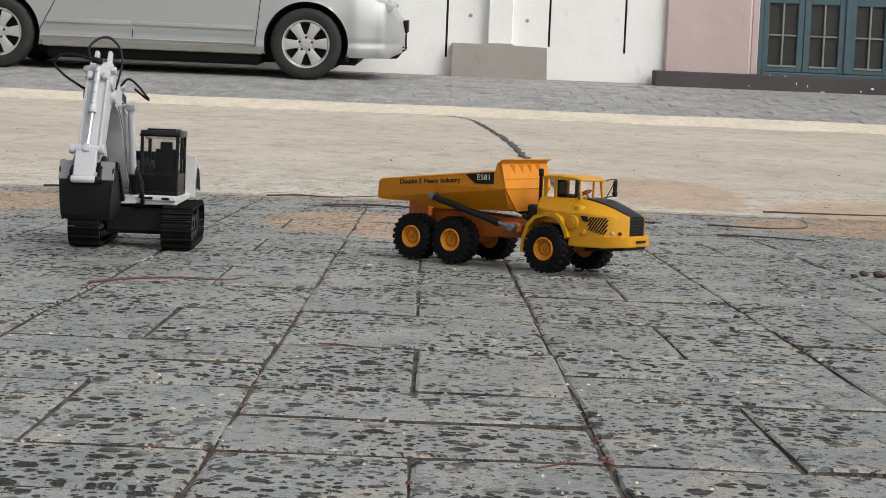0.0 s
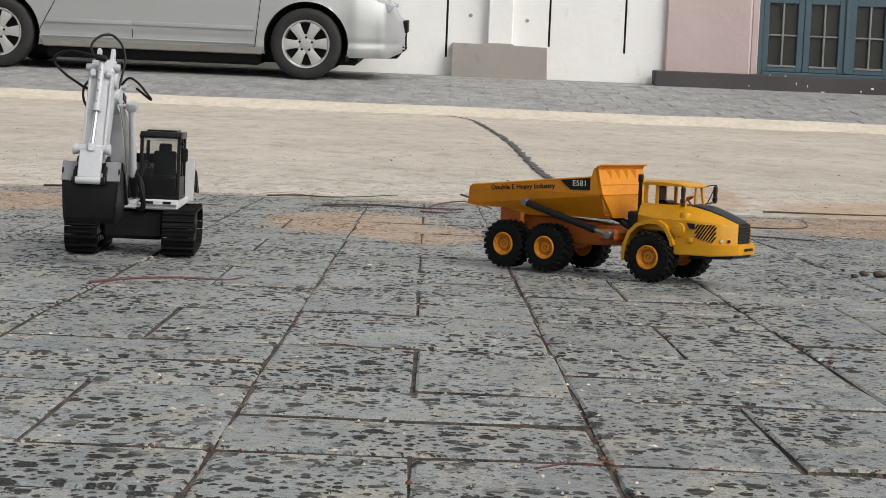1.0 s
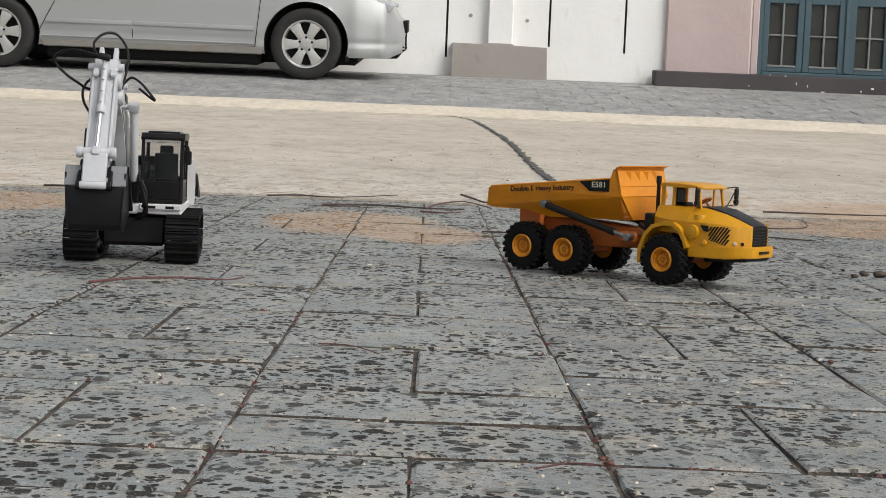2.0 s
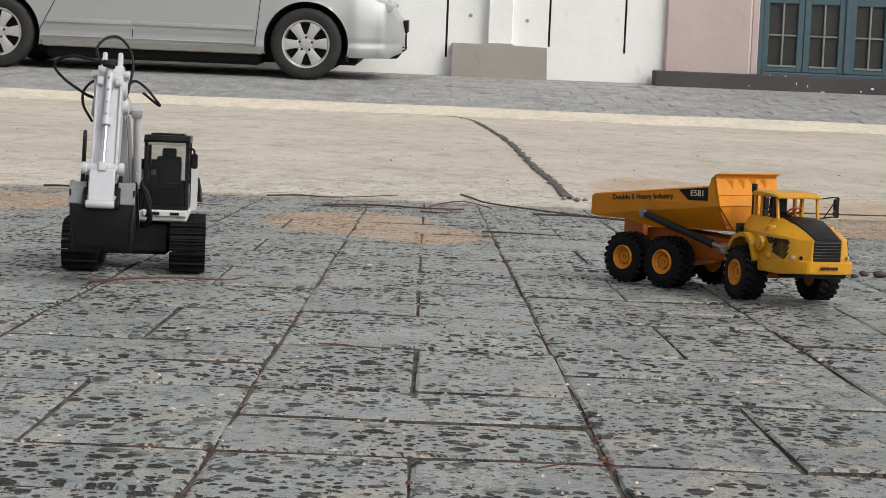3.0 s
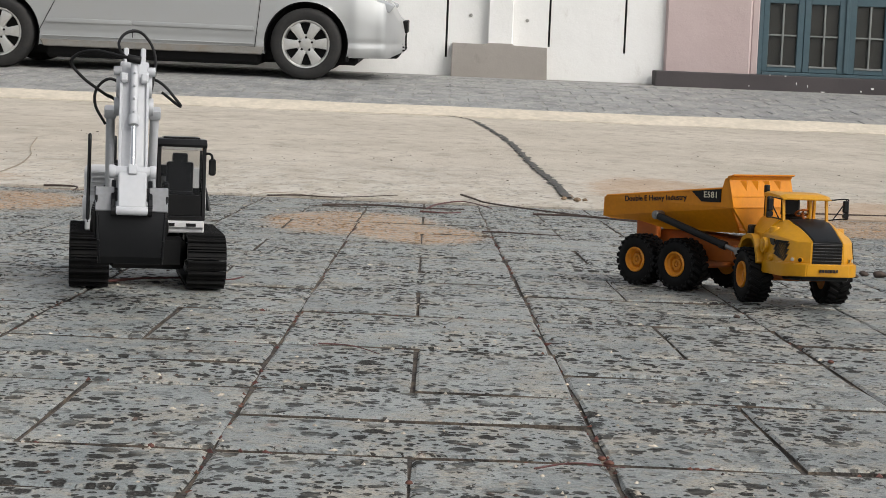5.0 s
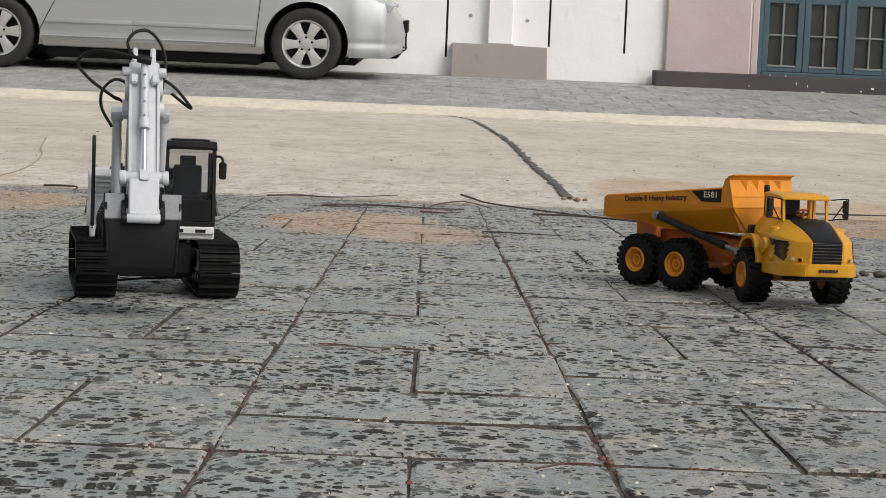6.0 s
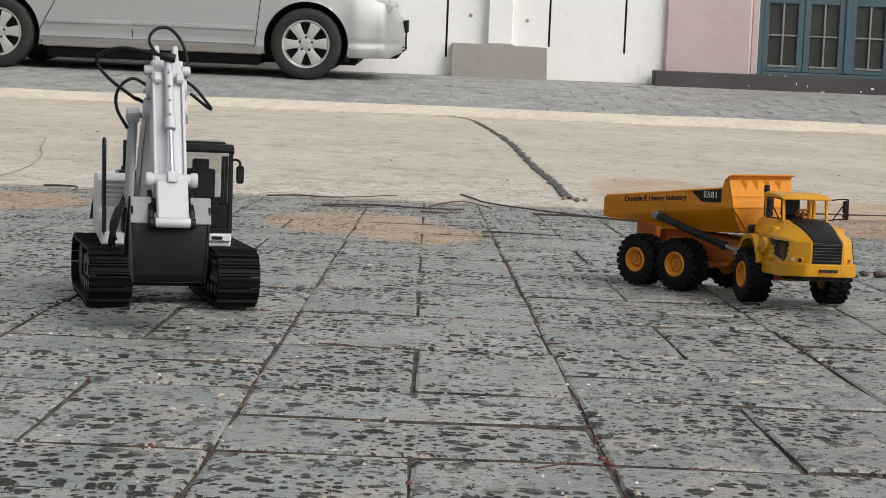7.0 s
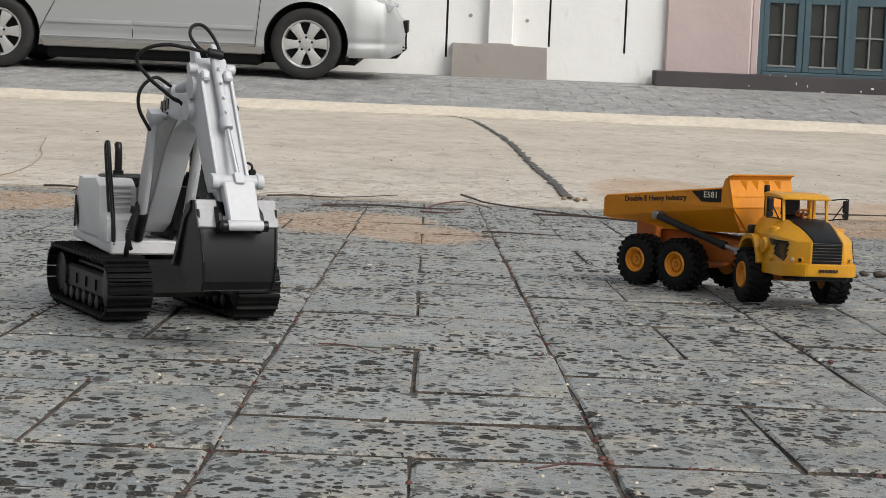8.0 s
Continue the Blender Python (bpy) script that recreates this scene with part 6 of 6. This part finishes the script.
def scatter_bits():
    """Leaf bits in the joints, and pale grit over the stones and the road's edge: too many to count."""
    rnd = random.Random(11)
    for name, material, n, label in (("leaf_bits", M_LEAF, 300, "red-brown leaf bits caught in the joints"), ("grit", M_GRIT, 1500, "pale grit strewn over stones and road"), ("dark_grit", M_TWIG, 700, "dark crumbs of soil strewn about")):
        vs, fs = [], []
        for i in range(n):
            if name == "leaf_bits":
                y = 0.95 + 2.6 * rnd.random() ** 1.3
                col = rnd.choice((-0.4485, -0.161, 0.126, 0.4135, -0.161, 0.126))
                x = col - 0.0115 * (y - 1.2) + rnd.gauss(0, 0.004)
                if rnd.random() < 0.25:
                    x, y = rnd.uniform(-0.7, 0.7), rnd.choice((1.209, 1.489, 1.768, 2.047)) + rnd.gauss(0, 0.004)
                s, z = rnd.uniform(0.001, 0.003), -0.002
            else:
                y = 0.95 + 7.0 * rnd.random() ** 1.2
                x = rnd.uniform(-0.36, 0.36) * y
                s, z = rnd.uniform(0.0008, 0.0022) * (1 + 0.2 * max(0, y - 2)), land(y)
            a = rnd.uniform(0, 6.28)
            k = len(vs)
            up = s * rnd.uniform(0.3, 0.9)
            st = rnd.uniform(1.0, 2.2)
            for q in range(4):
                b = a + q * math.pi / 2
                rr = s * (st if q % 2 == 0 else 1)
                vs.append((x + rr * math.cos(b), y + rr * math.sin(b), z - 0.001 + (up * 0.6 if q == 0 else 0)))
            vs.append((x, y, z + up))
            fs += [(k, k + 1, k + 4), (k + 1, k + 2, k + 4), (k + 2, k + 3, k + 4), (k + 3, k, k + 4), (k + 3, k + 2, k + 1, k)]
        me = bpy.data.meshes.new(name)
        me.from_pydata(vs, [], fs)
        me.materials.append(material)
        tagged(new(name, me), label, "litter", kind="stuff")


scatter_bits()


def road_crack():
    """A dark filled crack that runs across the road."""
    line = smooth_line([(-0.02, 12.6, 0), (0.15, 11.9, 0), (0.22, 10.8, 0), (0.27, 9.7, 0), (0.315, 8.4, 0), (0.325, 7.5, 0), (0.333, 6.7, 0), (0.34, 6.2, 0), (0.352, 5.87, 0), (0.358, 5.4, 0), (0.362, 4.95, 0)], 14)
    bm = bmesh.new()
    rows = []
    for i, p in enumerate(line):
        w = 0.013 + 0.016 * abs(noise.noise((i * 0.21, 3, 0))) + 0.012 * (noise.noise((i * 0.9, 8, 0)))
        if p.y > 11.5:
            w *= 0.6
        x = p.x + 0.022 * noise.noise((i * 0.45, 0, 0))
        rows.append([bm.verts.new((x + s * max(0.003, w), p.y, land(p.y) + 0.004 + (0.0 if abs(s) == 1 else 0.002))) for s in (-1, 0, 1)])
    for a, b in zip(rows, rows[1:]):
        bm.faces.new((a[0], a[1], b[1], b[0])), bm.faces.new((a[1], a[2], b[2], b[1]))
    tagged(part("road_crack", bm, M_CRACK), "dark filled crack running across the road", "crack", kind="structure")


road_crack()


# ---- pieces: paving stones and pavement stones ----
def stone_mesh(w, d, seed, h=0.022):
    """A slab with worn, slightly wavy edges; its top is at z = 0."""
    rnd = random.Random(seed)
    bm = bmesh.new()
    nx, ny = max(2, round(w / 0.07)), max(2, round(d / 0.07))
    ring = [(-w / 2 + w * i / nx, -d / 2) for i in range(nx)] + [(w / 2, -d / 2 + d * i / ny) for i in range(ny)] + [(w / 2 - w * i / nx, d / 2) for i in range(nx)] + [(-w / 2, d / 2 - d * i / ny) for i in range(ny)]
    tops, rims, feet = [], [], []
    for x, y in ring:
        corner = abs(abs(x) - w / 2) < 1e-6 and abs(abs(y) - d / 2) < 1e-6
        j = 1 - (0.008 if corner else 0) - rnd.uniform(0, 0.008)
        e = rnd.uniform(0.0018, 0.0040)
        x, y = x * j, y * j
        tops.append(bm.verts.new((x - math.copysign(min(e, abs(x)), x) * (abs(x) > w * 0.35), y - math.copysign(min(e, abs(y)), y) * (abs(y) > d * 0.35), rnd.uniform(-0.0008, 0.0))))
        rims.append(bm.verts.new((x, y, -rnd.uniform(0.0012, 0.0032))))
        feet.append(bm.verts.new((x, y, -h)))
    mid = bm.verts.new((0, 0, 0))
    n = len(ring)
    for i in range(n):
        k = (i + 1) % n
        bm.faces.new((tops[i], tops[k], mid))
        bm.faces.new((rims[i], rims[k], tops[k], tops[i]))
        bm.faces.new((feet[i], feet[k], rims[k], rims[i])).material_index = 1
    me = bpy.data.meshes.new("stone")
    bm.to_mesh(me)
    bm.free()
    me.materials.append(M_STONE)
    me.materials.append(M_JOINT)
    return me


def paving():
    """Basket-weave paving: square cells of two long stones, laid upright and across by turns."""
    root = thing("paving", pose(0, 0, 0), "worn grey slate-textured stone paving in basket weave", "paving", kind="structure")
    CX, CY, GX, GY = 0.2872, 0.2795, 0.0024, 0.0105
    across = [stone_mesh(CX - GX, CY / 2 - GY, 20 + i) for i in range(5)]
    along = [stone_mesh(CX / 2 - GX, CY - GY, 40 + i) for i in range(5)]
    rnd = random.Random(3)
    turn = Matrix.Rotation(0.0115, 4, "Z")
    vs, fs, sides = [], [], []
    for c in range(-14, 15):
        for k in range(-14, 13):
            x0, y0 = -0.161 + CX * c, 1.209 + CY * k
            y1 = y0 + CY
            if y1 > 4.62:
                continue
            upright = (c + k) % 2 == 1
            for h in range(2):
                x = x0 + (CX * (0.25 + 0.5 * h) if upright else CX / 2)
                y = y0 + (CY / 2 if upright else CY * (0.25 + 0.5 * h))
                m = Matrix.Translation((0, 1.2, 0)) @ turn @ Matrix.Translation((0, -1.2, 0)) @ pose(x + rnd.uniform(-0.0015, 0.0015), y + rnd.uniform(-0.0015, 0.0015), rnd.uniform(-0.0012, 0.0003), rnd.uniform(-0.45, 0.45), rnd.uniform(-0.3, 0.3), rnd.uniform(-0.4, 0.4))
                me = rnd.choice(along if upright else across)
                if abs(x) < 0.32 * y + 0.2 and y > 0.7 and len(root.children) < 300:
                    ob = new("stone", me)
                    ob.parent = root
                    ob.matrix_basis = m
                else:
                    o = len(vs)
                    vs += [(m @ v.co)[:] for v in me.vertices]
                    fs += [[o + i for i in p.vertices] for p in me.polygons]
                    sides += [p.material_index for p in me.polygons]
    me = bpy.data.meshes.new("outer_stones")
    me.from_pydata(vs, [], fs)
    me.materials.append(M_STONE)
    me.materials.append(M_JOINT)
    me.polygons.foreach_set("material_index", sides)
    ob = new("outer_stones", me)
    ob.parent = root
    ob["kind"] = "stuff"


paving()


def pavement():
    """Small worn setts on the slope across the road."""
    root = thing("pavement", pose(0, 0, 0), "worn grey pavement setts on the slope before the house", "pavement", kind="structure")
    rnd = random.Random(8)
    mes = []
    for i in range(4):
        bm = bmesh.new()
        box(bm, -0.145, 0.145, -0.145, 0.145, -0.02, 0.0, 0.006)
        for v in bm.verts:
            v.co += Vector((rnd.uniform(-0.004, 0.004), rnd.uniform(-0.004, 0.004), rnd.uniform(-0.002, 0.002)))
        me = bpy.data.meshes.new("sett")
        bm.to_mesh(me)
        bm.free()
        me.materials.append(M_PAVE)
        mes.append(me)
    vs, fs = [], []
    count = 0
    for r in range(14):
        y = 12.90 + 0.298 * r
        if y > 16.72:
            break
        for c in range(-60, 60):
            x = c * 0.298 + (0.149 if r % 2 else 0)
            if y > WALL_Y - 0.5 and x > 1.8:
                continue
            slope = math.degrees(math.atan(0.0888 if y < 15 else 0.068))
            m = pose(x, y, land(y) + rnd.uniform(-0.004, 0.002), slope + rnd.uniform(-0.5, 0.5), rnd.uniform(-0.5, 0.5), rnd.uniform(-0.6, 0.6))
            me = rnd.choice(mes)
            if -2.2 < x < 4.3 and count < 290:
                ob = new("sett", me)
                ob.parent = root
                ob.matrix_basis = m
                count += 1
            else:
                o = len(vs)
                vs += [(m @ v.co)[:] for v in me.vertices]
                fs += [[o + i for i in p.vertices] for p in me.polygons]
    me = bpy.data.meshes.new("outer_setts")
    me.from_pydata(vs, [], fs)
    me.materials.append(M_PAVE)
    ob = new("outer_setts", me)
    ob.parent = root
    ob["kind"] = "stuff"


pavement()


# ---- what moves ----
# truck: seconds, x and y of the rear axle's middle, heading of the rear frame, heading of the tractor
TRUCK_ROWS = [
    (0.0, -0.0121, 2.8690, -34.9, -38.4), (0.3, 0.0831, 2.8150, -35.1, -37.4), (0.4, 0.1051, 2.8040, -35.3, -36.9), (0.5, 0.1206, 2.7960, -35.5, -36.4), (0.6, 0.1311, 2.7940, -35.9, -35.9), (0.8, 0.1396, 2.7938, -36.3, -35.1), (1.7, 0.1407, 2.7938, -36.3, -35.1),
    (2.3, 0.2229, 2.7204, -40.6, -52.3), (2.8, 0.3013, 2.6498, -45.9, -67.4), (3.0, 0.3281, 2.6148, -48.7, -73.1), (3.2, 0.3390, 2.5914, -49.4, -77.7), (3.5, 0.3440, 2.5814, -49.4, -80.7), (8.0, 0.3440, 2.5814, -49.4, -80.7)]
# excavator: seconds, x, y, heading of the tracks, heading of the house, boom tilt, stick tilt (degrees)
EXC_ROWS = [
    (0.0, -0.5240, 2.9060, 3.5, -0.9, 3.44, 21.60), (0.5, -0.5163, 2.8460, 4.3, 0.4, 3.29, 22.32), (1.0, -0.5067, 2.7900, 5.2, 1.8, 3.14, 23.43), (1.5, -0.4970, 2.7360, 6.0, 2.7, 2.39, 24.85),
    (3.0, -0.4580, 2.5287, 8.1, 5.8, 7.10, 21.41), (3.5, -0.4410, 2.4610, 8.8, 7.1, 7.03, 22.50), (4.0, -0.4305, 2.4145, 10.2, 8.4, 6.58, 23.32), (4.5, -0.4210, 2.3680, 11.5, 10.5, 6.43, 23.84),
    (6.0, -0.3832, 2.2165, 14.5, 12.0, 7.33, 24.70), (6.5, -0.3680, 2.1720, 15.6, 13.7, 7.50, 24.76), (7.0, -0.3517, 2.1153, 17.0, 14.8, 7.08, 26.16), (7.5, -0.3375, 2.0605, 19.2, 16.7, 6.56, 27.56), (7.7, -0.3358, 2.0373, 21.2, 17.9, 6.46, 28.02), (7.8, -0.3355, 2.0235, 23.2, 19.5, 6.43, 28.35), (7.9, -0.3353, 2.0097, 25.5, 21.9, 6.49, 28.68), (8.0, -0.3340, 1.9970, 27.8, 26.5, 6.66, 28.90)]


def glide(rows, t):
    """Smooth values between the rows."""
    if t <= rows[0][0]:
        return rows[0][1:]
    for i in range(len(rows) - 1):
        a, b = rows[i], rows[i + 1]
        if t <= b[0]:
            h = b[0] - a[0]
            u = (t - a[0]) / h
            p, q = rows[max(i - 1, 0)], rows[min(i + 2, len(rows) - 1)]
            out = []
            for k in range(1, len(a)):
                d = (b[k] - a[k]) / h
                d0 = (a[k] - p[k]) / (a[0] - p[0]) if i > 0 else d
                d1 = (q[k] - b[k]) / (q[0] - b[0]) if i + 2 < len(rows) else d
                m0 = 0.0 if d0 * d <= 0 else 2 * d0 * d / (d0 + d)
                m1 = 0.0 if d1 * d <= 0 else 2 * d1 * d / (d1 + d)
                out.append((2 * u ** 3 - 3 * u ** 2 + 1) * a[k] + (u ** 3 - 2 * u ** 2 + u) * h * m0 + (3 * u ** 2 - 2 * u ** 3) * b[k] + (u ** 3 - u ** 2) * h * m1)
            return tuple(out)
    return rows[-1][1:]


def motions():
    times = [round(0.1 * i, 1) for i in range(81)]
    # truck
    body, nose, roll = [], [], {}
    spin = 0.0
    last = None
    for t in times:
        x, y, h, hc = glide(TRUCK_ROWS, t)
        if last:
            spin += math.hypot(x - last[0], y - last[1]) / R_W
        last = (x, y)
        body.append((t, pose(x, y, 0.001, 0, 0, h)))
        nose.append((t, pose(JOINT_X, 0, 0, 0, 0, hc - h)))
        roll[t] = math.degrees(spin)
    walk(TRUCK, body)
    walk(TRACTOR, nose)
    for ob, x, y in WHEELS:
        walk(ob, [(t, pose(x, y, R_W, 0, roll[t], 0)) for t in times])
    # excavator: 0 degrees faces the camera's side of the place (-y)
    base, upper, arm, fore = [], [], [], []
    run, last = 0.0, None
    runs = {}
    for t in times:
        x, y, h, hh, b, s = glide(EXC_ROWS, t)
        if last:
            run += math.hypot(x - last[0], y - last[1])
        last = (x, y)
        runs[t] = run
        base.append((t, pose(x, y, 0.001, 0, 0, h - 90)))
        top = pose(0, 0, 0, 0, 0, hh - h)
        upper.append((t, Matrix.Translation((0, 0, -0.008)) @ top))
        lift = top @ Matrix.Translation(BOOM_FOOT) @ pose(0, 0, 0, 0, b, 0)
        arm.append((t, lift))
        pin = lift @ (STICK_PIN - BOOM_FOOT)
        fore.append((t, Matrix.Translation(pin) @ top.to_3x3().to_4x4() @ pose(0, 0, 0, 0, -s, 0)))
    # a straw slides in over the road's edge; a stalk is nudged by the tracks
    o = BLOWN_STRAW.location.copy()
    walk(BLOWN_STRAW, [(t, pose(o.x + dx, o.y, o.z)) for t, dx in ((0.0, -0.30), (1.7, -0.24), (3.5, -0.17), (4.5, -0.085), (5.8, 0.0), (8.0, 0.0))])
    o = PUSHED_TWIG.location.copy()
    walk(PUSHED_TWIG, [(t, pose(o.x + dx, o.y + dy, o.z, 0, 0, r)) for t, dx, dy, r in ((0.0, 0, 0, 0), (3.6, 0, 0, 0), (4.5, 0.008, -0.004, 3.0), (6.5, 0.006, -0.012, 4.0), (8.0, 0.0, -0.02, 4.0))])
    walk(EXC, base)
    walk(HOUSE, upper)
    walk(BOOM, arm)
    walk(STICK, fore)
    walk(BUCKET, fore)
    for ob, d, s in SHOE_LIST:
        rows = []
        for t in times[::2]:
            x, z, a = track_point(d + runs[t])
            rows.append((t, pose(x, 0, z, 0, a, 0)))
        walk(ob, rows)


motions()
